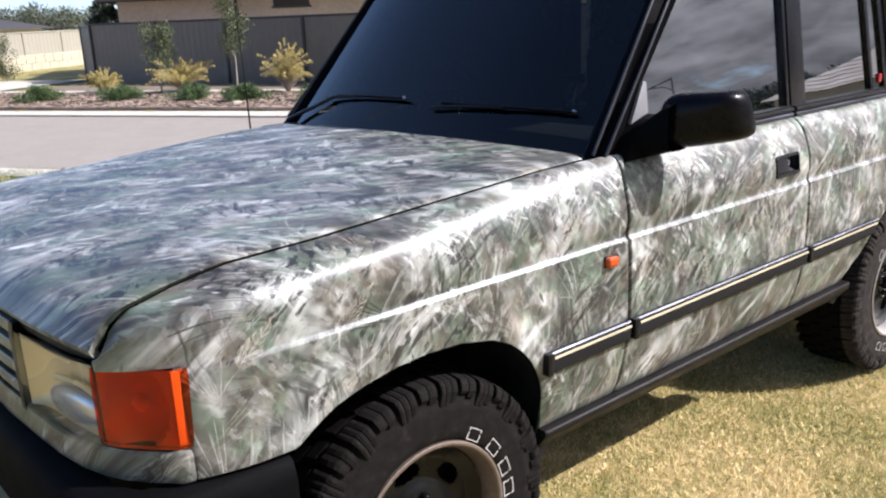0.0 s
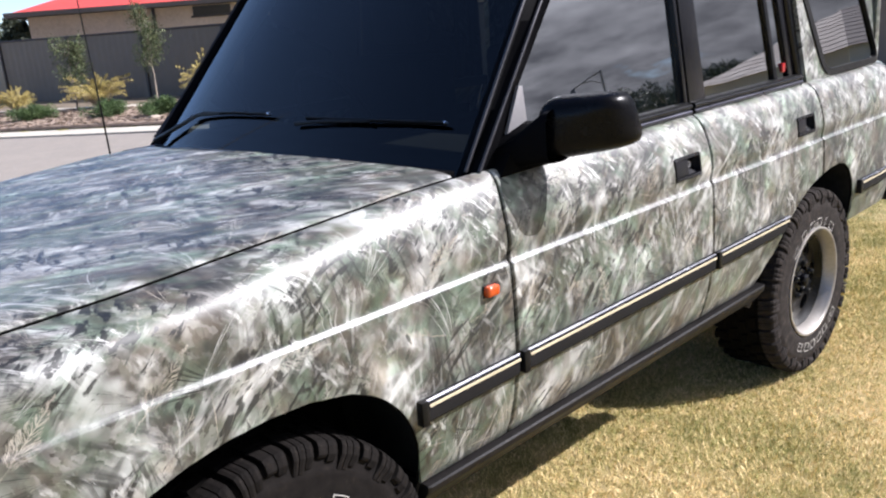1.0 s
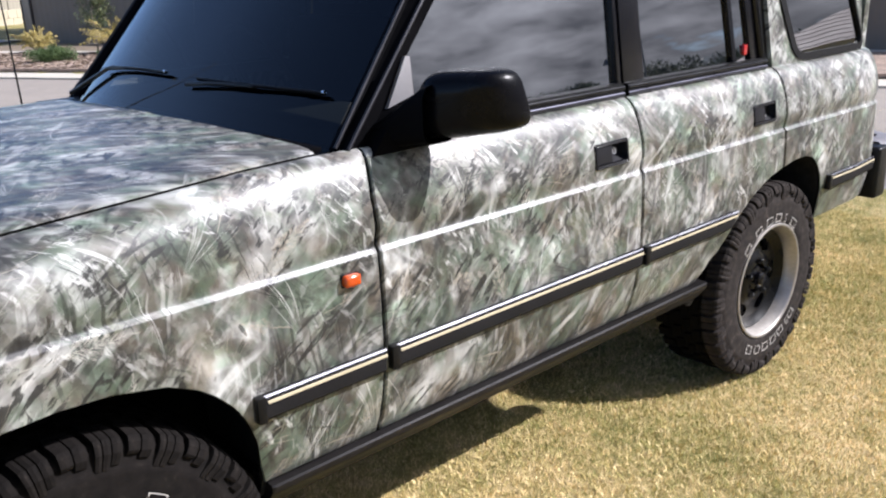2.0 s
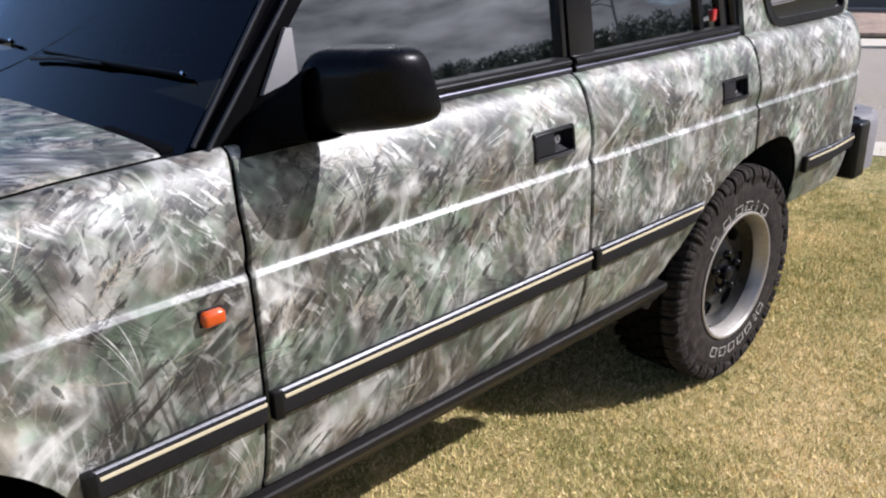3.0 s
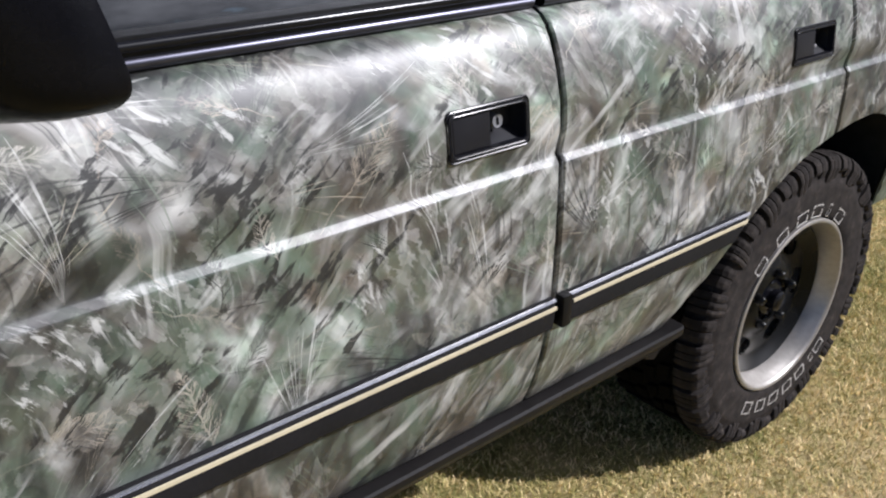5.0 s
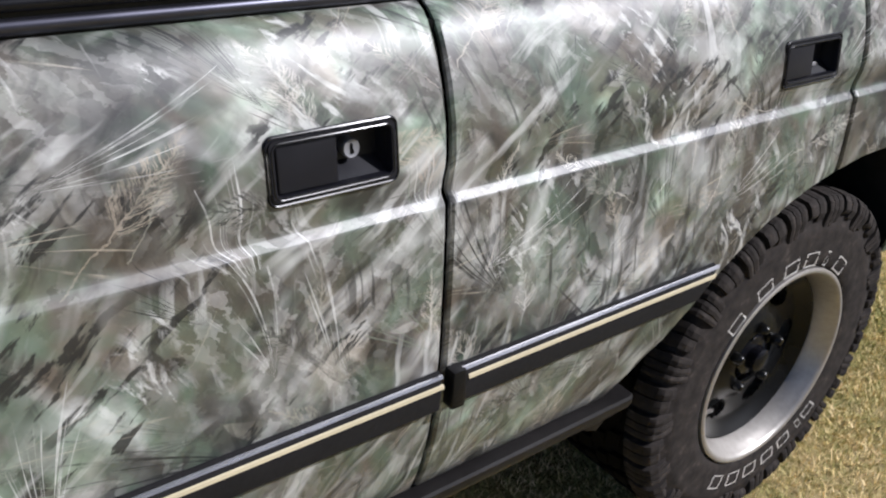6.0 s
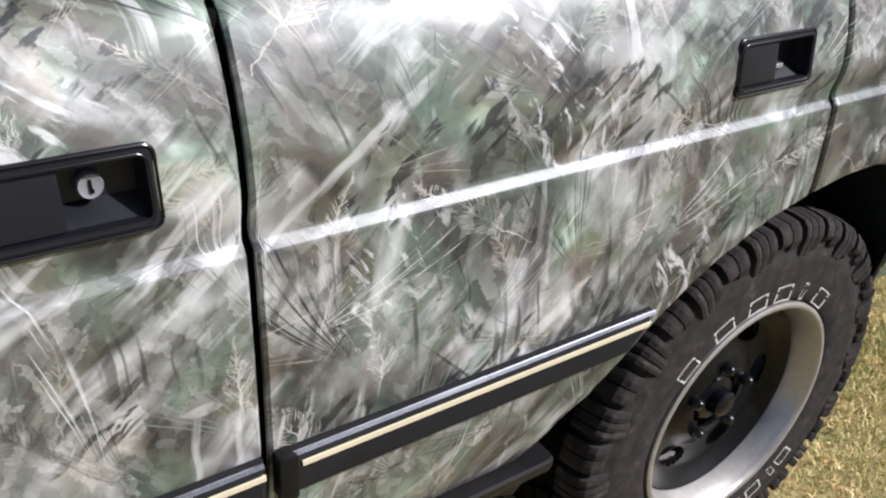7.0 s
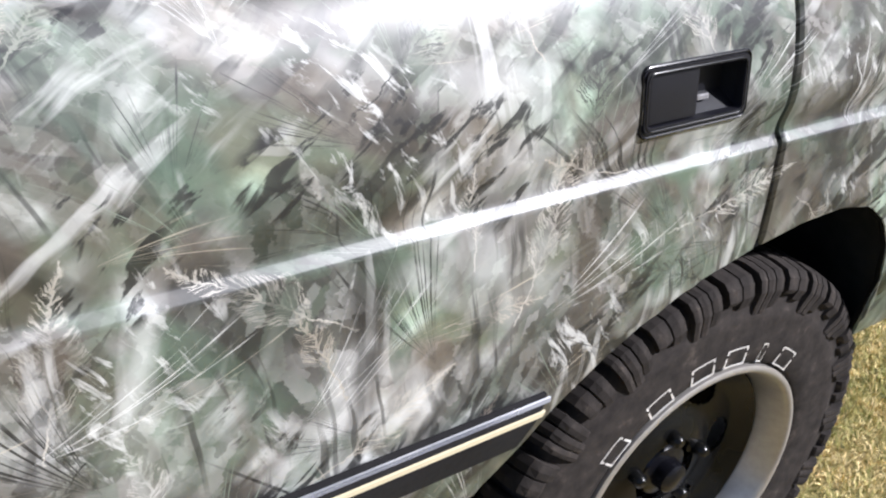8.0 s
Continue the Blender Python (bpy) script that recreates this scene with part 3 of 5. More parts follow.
        bmesh.ops.bevel(bm, geom=es, offset=bevel, segments=2, affect="EDGES", profile=0.6)
    return bm


def ring(outer, inner, face, thick, bm=None):
    """A plate with a hole: two (x, z) outlines of one length."""
    bm = bm or bmesh.new()
    k = len(outer)
    rows = []
    for poly, d in ((outer, thick), (outer, 0), (inner, 0), (inner, thick)):
        rows.append([bm.verts.new((x, face(x, z) + d, z)) for x, z in poly])
    for a, b in zip(rows, rows[1:] + rows[:1]):
        for i in range(k):
            bm.faces.new((a[i], a[(i + 1) % k], b[(i + 1) % k], b[i]))
    bmesh.ops.recalc_face_normals(bm, faces=bm.faces)
    return bm


def rounded(x0, z0, x1, z1, r, n=6, lean=0.0):
    """A rounded rectangle, 4 * n points; lean: shift of x per metre of height."""
    out = []
    for cx, cz, a0 in ((x1 - r, z1 - r, 0), (x0 + r, z1 - r, 90), (x0 + r, z0 + r, 180), (x1 - r, z0 + r, 270)):
        for k in range(n):
            a = radians(a0 + 90 * k / (n - 1))
            z = cz + r * math.sin(a)
            out.append((cx + r * math.cos(a) + lean * (z - z0), z))
    return out


def lerp(table, x):
    return float(np.interp(x, [a for a, _ in table], [b for _, b in table]))


CENTRE = 0.895  # the car's middle plane, y


def mirrored(ob, parent=None):
    """The same part on the car's other side, with its sub-parts."""
    me = ob.data.copy()
    bm = bmesh.new()
    bm.from_mesh(me)
    for v in bm.verts:
        v.co.y = 2 * CENTRE - v.co.y
    bmesh.ops.reverse_faces(bm, faces=bm.faces)
    bm.to_mesh(me)
    bm.free()
    o = new(ob.name.split(".")[0], me)
    o.parent = parent or ob.parent
    for c in ob.children:
        if c.name.split(".")[0] not in ("door_mirror", "mirror_arm", "sail_plate", "sail_foot"):
            mirrored(c, o)
    return o


# ---- the car ----
car = tagged(new("four_wheel_drive"), "boxy off-road wagon wrapped in grass camouflage film, parked on the lawn", "car")

PROFILE = [(0.44, 0.070), (0.50, 0.045), (0.54, 0.0295), (0.60, 0.0135), (0.66, 0.0035), (0.74, -0.0035), (0.84, -0.004), (0.92, -0.002), (0.950, 0.0),
           (0.9540, 0.0002), (0.9552, 0.0011), (0.9592, 0.0043), (0.9632, 0.0076), (0.9645, 0.0084), (0.969, 0.0092), (0.978, 0.0084), (0.990, 0.0056), (1.0, 0.0034), (1.015, 0.0030), (1.05, 0.0070), (1.09, 0.0178),
           (1.115, 0.0278), (1.135, 0.0374), (1.15, 0.0478), (1.16, 0.058), (1.166, 0.069), (1.168, 0.080)]
LEVELS = sorted({z for z, _ in PROFILE} | {0.47, 0.52, 0.57, 0.63, 0.70, 0.78, 0.80, 0.88, 1.03, 1.07})
WING_TOP = [(-0.715, 0.985), (-0.695, 1.008), (-0.678, 1.040), (-0.644, 1.065), (-0.562, 1.087), (-0.447, 1.108), (-0.249, 1.118), (0.01, 1.138), (0.375, 1.165), (0.52, 1.169), (0.7, 1.169)]


def taper(x):
    """How far the flank turns in towards the nose and the tail."""
    t = 0.0
    if x < -0.35:
        t += 0.030 * ((-0.35 - x) / 0.24) ** 3.4
    if x > 3.0:
        t += 0.035 * ((x - 3.12) / 0.155) ** 2.4 if x > 3.12 else 0.0
    return t


def bonnet_edge(x):
    """The bonnet's shut line, y at x."""
    return 0.085 + 0.04 * min(1.0, max(0.0, (0.35 - x) / 0.85))


def flank(x, z, top=1.168):
    if z > 1.0:
        z = 1.0 + (z - 1.0) * 0.168 / (top - 1.0)
    y = lerp(PROFILE, z)
    if 0.95 < z < 1.0:
        # the crease fades towards the nose
        flat = 0.0034 * (z - 0.95) / 0.05
        y = flat + (y - flat) * (0.30 + 0.70 * min(1.0, max(0.0, (x + 0.62) / 0.6)))
    y += taper(x)
    if z > 1.0 and x < 0.64:
        # the wing's shoulder grows tighter towards the nose
        q, k = (z - 1.0) / 0.168, 0.92 * min(1.0, max(0.0, (0.50 - x) / 0.75))
        y += k * (0.0034 + 0.0766 * q ** 7 - lerp(PROFILE, z))
        y += (bonnet_edge(x) - 0.084 - taper(x)) * q ** (2 + 3 * k)
    return y


def lean(x, z):
    """The front door's shut line leans back over the shoulder."""
    return 0.021 * max(0.0, (z - 1.07) / 0.098) ** 1.4 * max(0.0, 1 - abs(x - 0.638) / 0.25)


def flank_panel(x0, x1, low, top, step=0.02, depth=0.006, hole=None):
    """A pressed panel of the car's flank between two shut lines; low and top: height at x; hole: (x0, x1, z0, z1) cut out."""
    xs = {x0, x0 + 0.0035, x1 - 0.0035, x1} | set(np.arange(x0 + 0.01, x1 - 0.005, step).tolist())
    levels = set(LEVELS)
    if hole:
        xs |= {hole[0], hole[1]}
        levels |= {hole[2], hole[3]}
    rows = []
    for x in sorted(xs):
        lo, hi, row = low(x), top(x), []
        edge = 0.0035 if x in (x0, x1) else 0.0
        for z in sorted(levels):
            zz = z if z <= 1.0 else 1.0 + (z - 1.0) * (hi - 1.0) / 0.168
            zz = min(max(zz, lo), hi)
            row.append((x + lean(x, zz), flank(x, zz, hi) + edge + (0.002 if abs(zz - lo) < 1e-6 else 0.0), zz))
        rows.append(row)
    bm = grid(rows)
    if hole:
        inside = [f for f in bm.faces if hole[0] < f.calc_center_median().x < hole[1] and hole[2] < f.calc_center_median().z < hole[3]]
        bmesh.ops.delete(bm, geom=inside, context="FACES")
    return hem(bm, (0, depth, 0))


FRONT_X, REAR_X, AXLE_Z = -0.041, 2.499, 0.380
ARCH_FRONT = [(-0.405, 0.742), (-0.36, 0.772), (-0.307, 0.802), (-0.23, 0.824), (-0.148, 0.838), (-0.06, 0.843), (0.03, 0.839), (0.132, 0.818), (0.19, 0.790),
              (0.226, 0.762), (0.262, 0.722), (0.288, 0.678), (0.305, 0.630), (0.316, 0.584), (0.324, 0.500)]
ARCH_REAR = [(1.985, 0.500), (2.03, 0.565), (2.087, 0.620), (2.155, 0.694), (2.21, 0.738), (2.263, 0.768), (2.344, 0.802), (2.43, 0.822), (2.52, 0.836), (2.60, 0.838), (2.664, 0.824),
             (2.712, 0.790), (2.746, 0.738), (2.770, 0.668), (2.784, 0.560)]


def wing_low(x):
    if x < -0.596:
        return 0.967
    if x < -0.405:
        return 0.745
    return lerp(ARCH_FRONT, x) if x < 0.324 else 0.497


def quarter_low(x):
    return lerp(ARCH_REAR, x) if x < 2.784 else 0.555 + 0.02 * (x - 2.784)


GAP = 0.0042
waist = lambda x: 1.168
front_wing = part("front_wing", flank_panel(-0.715, 0.638 - GAP, wing_low, lambda x: lerp(WING_TOP, x), 0.0125), CAMO, car)
front_door = part("front_door", flank_panel(0.638 + GAP, 1.600 - GAP, lambda x: 0.497, waist, 0.05, hole=(1.389, 1.526, 1.006, 1.062)), CAMO, car)
rear_door = part("rear_door", flank_panel(1.600 + GAP, 2.441 - GAP, lambda x: 0.497 if x < 1.985 else lerp(ARCH_REAR, x), waist, 0.0125, hole=(2.222, 2.359, 1.006, 1.062)), CAMO, car)
quarter = part("rear_quarter_panel", flank_panel(2.441 + GAP, 3.275, quarter_low, waist, 0.0125), CAMO, car)


def bonnet_mesh():
    rows = []
    half = [0.0, 0.003, 0.008, 0.016, 0.03, 0.055, 0.085, 0.13, 0.2, 0.3, 0.42, 0.56, 0.70, 0.806]
    for u in np.linspace(0, 1, 64):
        x = -0.700 + (0.535 + 0.700) * u ** 1.15
        w = (1 - u) ** 3
        e = bonnet_edge(x) + 0.0050
        k = (CENTRE - e) / 0.806
        row = []
        for y in [e + h * k for h in half] + [2 * CENTRE - e - h * k for h in half[-2::-1]]:
            s = min(y, 2 * CENTRE - y) - e
            mid = max(0.0, 1 - ((y - CENTRE) / 0.813) ** 2)
            rise = 0.009 * (1 - math.exp(-s / 0.03)) + (0.004 + 0.012 * u) * mid - 0.003 * math.exp(-s / 0.003)
            row.append((x - 0.075 * w * mid ** 0.6 + 0.015 * u ** 8 * (1 - mid), y, lerp(WING_TOP, x) + 0.0065 - 0.022 * (y - e) + rise * min(1.0, 0.3 + 2.2 * u)))
        rows.append(row)
    # the lip over the lamps
    rows.insert(0, [(x + 0.006, y, z - 0.014) for x, y, z in rows[0]])
    bm = grid(rows)
    bmesh.ops.recalc_face_normals(bm, faces=bm.faces)
    es = [e for e in bm.edges if e.is_boundary]
    r = bmesh.ops.extrude_edge_only(bm, edges=es)
    for v in (v for v in r["geom"] if isinstance(v, bmesh.types.BMVert)):
        steep = max(0.0, min(1.0, (-0.60 - v.co.x) / 0.08))
        v.co += Vector((0.020 * steep, 0.014 if v.co.y < CENTRE else -0.014, -0.018 + 0.012 * steep))
    return bm


part("bonnet", bonnet_mesh(), CAMO, car)
rows = [[(x, bonnet_edge(x) - 0.006 + d, lerp(WING_TOP, x) - h) for d, h in ((-0.012, 0.012), (0.0, 0.016), (0.0115, 0.016), (0.0115, -0.003))] for x in np.linspace(-0.69, 0.56, 40)]
part("bonnet_gutter", grid(rows), BLACK_MATT, car)


def upper(x, z):
    """The glasshouse's outer face, leaning in."""
    return 0.088 + 0.125 * (z - 1.17)


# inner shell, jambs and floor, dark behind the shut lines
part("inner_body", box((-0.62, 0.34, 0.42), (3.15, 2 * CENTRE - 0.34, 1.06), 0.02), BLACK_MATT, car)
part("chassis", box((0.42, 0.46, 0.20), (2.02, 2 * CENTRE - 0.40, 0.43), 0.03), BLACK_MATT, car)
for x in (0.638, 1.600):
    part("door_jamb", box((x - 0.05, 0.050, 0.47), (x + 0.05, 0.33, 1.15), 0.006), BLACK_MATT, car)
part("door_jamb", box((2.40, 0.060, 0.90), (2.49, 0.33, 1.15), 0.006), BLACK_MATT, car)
# plain rail and tank blocks, added to keep far-side light from under the car
part("chassis_rail", box((-0.55, 0.46, 0.31), (3.05, 2 * CENTRE - 0.40, 0.43), 0.02), BLACK_MATT, car)
part("fuel_tank", box((2.72, 0.42, 0.27), (3.12, 2 * CENTRE - 0.42, 0.44), 0.04, 2), BLACK_MATT, car)
part("far_sill", box((0.34, 2 * CENTRE - 0.12, 0.40), (2.05, 2 * CENTRE - 0.03, 0.50), 0.01), BLACK_MATT, car)
for x in (-0.041, 2.499):
    part("axle", tube([(x, 0.26, 0.38), (x, CENTRE, 0.38), (x, 2 * CENTRE - 0.26, 0.38)], 0.055, 10), BLACK_MATT, car)
part("floor_side", box((0.34, 0.055, 0.472), (1.97, 0.345, 0.50), 0.006), BLACK_MATT, car)


def liner(arch, name):
    rows = []
    for x, z in arch:
        cx = sum(a for a, _ in arch) / len(arch)
        rows.append([(x + 0.004 * (1 if x > cx else -1), flank(x, z) + 0.006, z + 0.006), (x + 0.03 * (1 if x > cx else -1), 0.06, z + 0.03), (x + 0.03 * (1 if x > cx else -1), 0.36, z + 0.03)])
    bm = grid(rows)
    return part(name, bm, LINER, car, "black wheel arch liner, lightened for lens veil")


liner([(-0.62, 0.70)] + ARCH_FRONT + [(0.324, 0.44)], "wheel_arch_liner")
liner(ARCH_REAR + [(2.786, 0.478)], "wheel_arch_liner")


def arch_dark_line(arch, name):
    """A thin near-black line added round a wheel opening, standing in for its shade."""
    return part(name, tube([(x, flank(x, z) + 0.008, z) for x, z in arch], 0.004, 6), BLACK_MATT, car)


arch_dark_line(ARCH_FRONT, "arch_edge")
arch_dark_line(ARCH_REAR, "arch_edge")

# sill rail under the doors
def sill_mesh():
    sec = [(0.110, 0.438), (0.070, 0.437), (0.064, 0.432), (0.058, 0.435), (0.056, 0.440), (0.037, 0.464), (0.031, 0.471), (0.028, 0.478), (0.028, 0.489), (0.031, 0.4935), (0.110, 0.4955)]
    rows = [[(x, y + 0.004 * s, z) for y, z in sec] for x, s in ((0.337, 0), (0.345, -1), (0.8, -1), (1.2, -1), (1.7, -1), (2.026, -1), (2.034, 0))]
    bm = grid(rows, close=True)
    bmesh.ops.holes_fill(bm, edges=[e for e in bm.edges if e.is_boundary], sides=0)
    bmesh.ops.recalc_face_normals(bm, faces=bm.faces)
    return bm


sill = part("sill_rail", sill_mesh(), SILL_GREY, car, "black sill rail under the doors", 25)
part("sill_bracket", slab([(1.962, 0.440), (2.028, 0.440), (2.022, 0.424), (2.000, 0.404), (1.972, 0.416)], lambda x, z: 0.064, 0.04, bevel=0.004), SILL_GREY, sill)
part("sill_bracket", slab([(0.339, 0.440), (0.400, 0.440), (0.380, 0.420), (0.362, 0.395), (0.341, 0.392)], lambda x, z: 0.060, 0.04, bevel=0.004), SILL_GREY, sill)


def rub_strip(x0, x1, owner, slant=0.0):
    """A grey rubber side strip with a bright bead and a cream line; slant: how the rear end is cut."""
    z0 = 0.709
    f = lambda x: flank(x, z0)

    def sheet(sec, xa, xb, ends=False):
        xs = [(xa, 0.7 if ends else 1.0, 0), (xa + 0.006, 1.0, 0), ((xa + xb) / 2, 1.0, 0), (xb - 0.006, 1.0, slant), (xb, 0.7 if ends else 1.0, slant)]
        bm = grid([[(x - q * dz, f(x) + dy * k + 0.004 * (1 - k), z0 + dz) for dy, dz in sec] for x, k, q in xs])
        if ends:
            bmesh.ops.holes_fill(bm, edges=[e for e in bm.edges if e.is_boundary], sides=0)
        bmesh.ops.recalc_face_normals(bm, faces=bm.faces)
        return bm

    s = part("rub_strip", sheet([(0.004, -0.034), (-0.010, -0.034), (-0.016, -0.027), (-0.018, -0.002), (-0.0165, 0.012), (-0.012, 0.021), (0.004, 0.023)], x0, x1, True), STRIP_GREY, owner, "dark grey rubber side strip", 30)
    part("upper_bead", sheet([(-0.0145, 0.0175), (-0.0165, 0.0195), (-0.0145, 0.0230), (-0.0125, 0.0235), (-0.0115, 0.0210)], x0 + 0.004, x1 - 0.002), DARK_METAL, s, "polished metal bead")
    part("cream_line", sheet([(-0.0180, 0.0045), (-0.0192, 0.0055), (-0.0186, 0.0105), (-0.0160, 0.0115)], x0 + 0.024, x1 - 0.002), CREAM, s, "cream pinstripe")
    part("strip_end", box((x0 - 0.001, f(x0) - 0.020, z0 - 0.0345), (x0 + 0.020, f(x0) + 0.002, z0 + 0.0235), 0.004, 2), BLACK_PLASTIC, s)
    return s


rub_strip(0.300, 0.632, front_wing)
rub_strip(0.645, 1.594, front_door)
rub_strip(1.607, 2.118, rear_door, -0.75)
rub_strip(2.795, 3.240, quarter)


def door_handle(x0, owner, lock):
    """A recessed black pull handle, its bezel following the door's lean."""
    x1, z0, z1 = x0 + 0.151, 0.999, 1.069

    def put(name, bm, mat, parent, label="", sharp=38):
        for v in bm.verts:
            v.co.y += 0.0012 + 0.125 * (v.co.z - z0)
        return part(name, bm, mat, parent, label, sharp)

    h = put("door_handle", ring(rounded(x0, z0, x1, z1, 0.010), rounded(x0 + 0.008, z0 + 0.008, x1 - 0.007, z1 - 0.007, 0.007), lambda x, z: 0.0, 0.018), HANDLE_BLACK, owner, "black recessed door handle", 30)
    put("handle_step", ring(rounded(x0 + 0.005, z0 + 0.005, x1 - 0.004, z1 - 0.004, 0.008), rounded(x0 + 0.010, z0 + 0.010, x1 - 0.009, z1 - 0.009, 0.006), lambda x, z: -0.0022, 0.012), HANDLE_BLACK, h, sharp=30)
    for grow, y, r in ((0.0015, -0.0004, 0.0013), (0.0072, -0.0022, 0.0009)):
        loop = rounded(x0 + grow, z0 + grow, x1 - grow, z1 - grow, 0.009)
        put("bezel_edge", tube([(x, y, z) for x, z in loop + loop[:2]], r, 6), BLACK_GLOSS, h)
    # the cup behind, its floor sloping up to the back
    back = [[(x, 0.006, z) for x, z in ((x0 + 0.008, z0 + 0.008), (x1 - 0.007, z0 + 0.008), (x1 - 0.007, z1 - 0.007), (x0 + 0.008, z1 - 0.007))],
            [(x, 0.026, z) for x, z in ((x0 + 0.014, z0 + 0.024), (x1 - 0.012, z0 + 0.024), (x1 - 0.012, z1 - 0.010), (x0 + 0.014, z1 - 0.010))]]
    bm = grid(back, close=True)
    bmesh.ops.holes_fill(bm, edges=[e for e in bm.edges if e.is_boundary and all(v.co.y > 0.02 for v in e.verts)], sides=0)
    put("handle_cup", bm, HANDLE_BLACK, h)
    put("pull_flap", box((x0 + 0.013, 0.0015, z0 + 0.011), (x0 + 0.080, 0.012, z1 - 0.010), 0.003, 3), HANDLE_BLACK, h)
    if lock:
        cx, cz = x0 + 0.103, 1.037
        put("lock_barrel", revolve([(0.0, 0.0), (0.0070, 0.0), (0.0092, -0.0008), (0.0102, 0.0012), (0.0104, 0.012)], 24, (cx, 0.014, cz)), LOCK_SILVER, h, "round silver key lock")
        bm = box((cx - 0.0011, 0.0125, cz - 0.0052), (cx + 0.0011, 0.0145, cz + 0.0052))
        box((cx, 0.0125, cz - 0.0052), (cx + 0.0022, 0.0145, cz - 0.0025), bm=bm)
        put("key_slot", bm, BLACK_MATT, h)
    else:
        put("maker_plate", box((x0 + 0.092, 0.0135, z0 + 0.020), (x0 + 0.110, 0.0165, z0 + 0.026), 0.001, 1), SAIL_GREY, h, "small worn grey plate")
    return h


door_handle(1.381, front_door, True)
door_handle(2.214, rear_door, False)

part("mud_flap_bracket", box((2.784, 0.03, 0.500), (2.824, 0.09, 0.526), 0.006), BLACK_PLASTIC, quarter)

# side repeater
part("side_repeater", box((0.532, -0.020, 0.901), (0.574, 0.006, 0.928), 0.009, 3), AMBER, front_wing, "small orange side repeater lamp")
part("repeater_base", box((0.530, -0.0055, 0.899), (0.576, 0.004, 0.930), 0.004, 2), BLACK_PLASTIC, front_wing)

# waist mouldings under the glass
def waist_trim(x0, x1, owner):
    for z, r, d, mat in ((1.176, 0.0075, 0.074, TRIM_BRIGHT), (1.194, 0.0065, 0.0735, BLACK_GLOSS)):
        part("waist_moulding", tube([(x0, d, z), ((x0 + x1) / 2, d, z), (x1, d, z)], r, 10), mat, owner, "polished dark waist moulding")
    part("waist_seal", box((x0, 0.074, 1.160), (x1, 0.13, 1.205), 0.003), BLACK_PLASTIC, owner)


waist_trim(0.86, 1.592, front_door)
waist_trim(1.612, 2.40, rear_door)

# glass and frames of the doors
def pillar_x(z):
    return 0.611 + 0.92 * (z - 1.15)


glass_y = lambda x, z: upper(x, z) + 0.012
pane = part("door_glass", slab([(0.70, 1.19), (1.594, 1.19), (1.587, 1.72), (pillar_x(1.72) + 0.03, 1.72)], glass_y, 0.004), GLASS_SIDE, front_door, "dark smoked window glass")
pane2 = part("door_glass", slab([(1.700, 1.19), (2.217, 1.19), (2.152, 1.72), (1.682, 1.72)], glass_y, 0.004), GLASS_SIDE, rear_door, "dark smoked window glass")
pane3 = part("quarter_light", slab([(2.234, 1.19), (2.338, 1.19), (2.254, 1.72), (2.168, 1.72)], lambda x, z: upper(x, z) + 0.010, 0.004), GLASS_SIDE, rear_door, "narrow fixed smoked pane")
for p in (pane, pane2, pane3):
    p.visible_shadow = False
part("glass_bar", slab([(2.214, 1.19), (2.236, 1.19), (2.171, 1.73), (2.149, 1.73)], upper, 0.02), BLACK_GLOSS, rear_door)
part("window_frame", slab([(1.584, 1.165), (1.600, 1.165), (1.593, 1.76), (1.577, 1.76)], lambda x, z: upper(x, z) - 0.004, 0.03, bevel=0.004), BLACK_GLOSS, front_door)
part("window_frame", slab([(1.612, 1.165), (1.712, 1.165), (1.692, 1.76), (1.605, 1.76)], lambda x, z: upper(x, z) - 0.004, 0.03, bevel=0.004), BLACK_GLOSS, rear_door)
part("window_frame", slab([(2.330, 1.165), (2.386, 1.165), (2.300, 1.76), (2.244, 1.76)], lambda x, z: upper(x, z) - 0.002, 0.03, bevel=0.004), BLACK_GLOSS, rear_door)
part("pillar_seal", tube([(2.390, 0.080, 1.165), (2.346, upper(0, 1.46) - 0.004, 1.46), (2.302, upper(0, 1.76) - 0.004, 1.76)], 0.012, 8), BLACK_GLOSS, rear_door)
part("window_frame", slab([(2.386, 1.165), (2.462, 1.165), (2.405, 1.76), (2.300, 1.76)], lambda x, z: upper(x, z) + 0.006, 0.03), BLACK_PLASTIC, car)
part("roof_frame", slab([(1.18, 1.715), (2.45, 1.715), (2.45, 1.775), (1.22, 1.775)], lambda x, z: upper(x, z) - 0.003, 0.04), BLACK_GLOSS, car)
part("rear_lamp_reflector", box((2.288, 0.098, 1.222), (2.310, 0.107, 1.256), 0.003), RED_LENS, rear_door)

# windscreen pillars
def pillar():
    def at(z):
        k = z - 1.15
        r1 = Vector((0.604 + 0.828 * k, 0.112 + 0.152 * k, z))
        r2 = Vector((0.611 + 0.92 * k, 0.075 + 0.188 * k, z))
        return r1, r2
    rows = []
    for z in (1.135, 1.3, 1.5, 1.79):
        r1, r2 = at(z)
        rows.append([r1 + Vector((0.05, 0.07, 0)), r1 + Vector((0.012, 0.030, 0)), r1 + Vector((-0.002, 0.010, 0)), r1, r1 + Vector((0.012, -0.004, 0)), r2 + Vector((-0.004, 0.006, 0)), r2, r2 + Vector((0.012, 0.004, 0)),
                     r2 + Vector((0.055, 0.014, 0)), r2 + Vector((0.11, 0.03, 0)), r2 + Vector((0.09, 0.07, 0))])
    bm = grid(rows, close=True)
    bmesh.ops.recalc_face_normals(bm, faces=bm.faces)
    p = part("windscreen_pillar", bm, BUMPER_BLACK, car, "", 30)
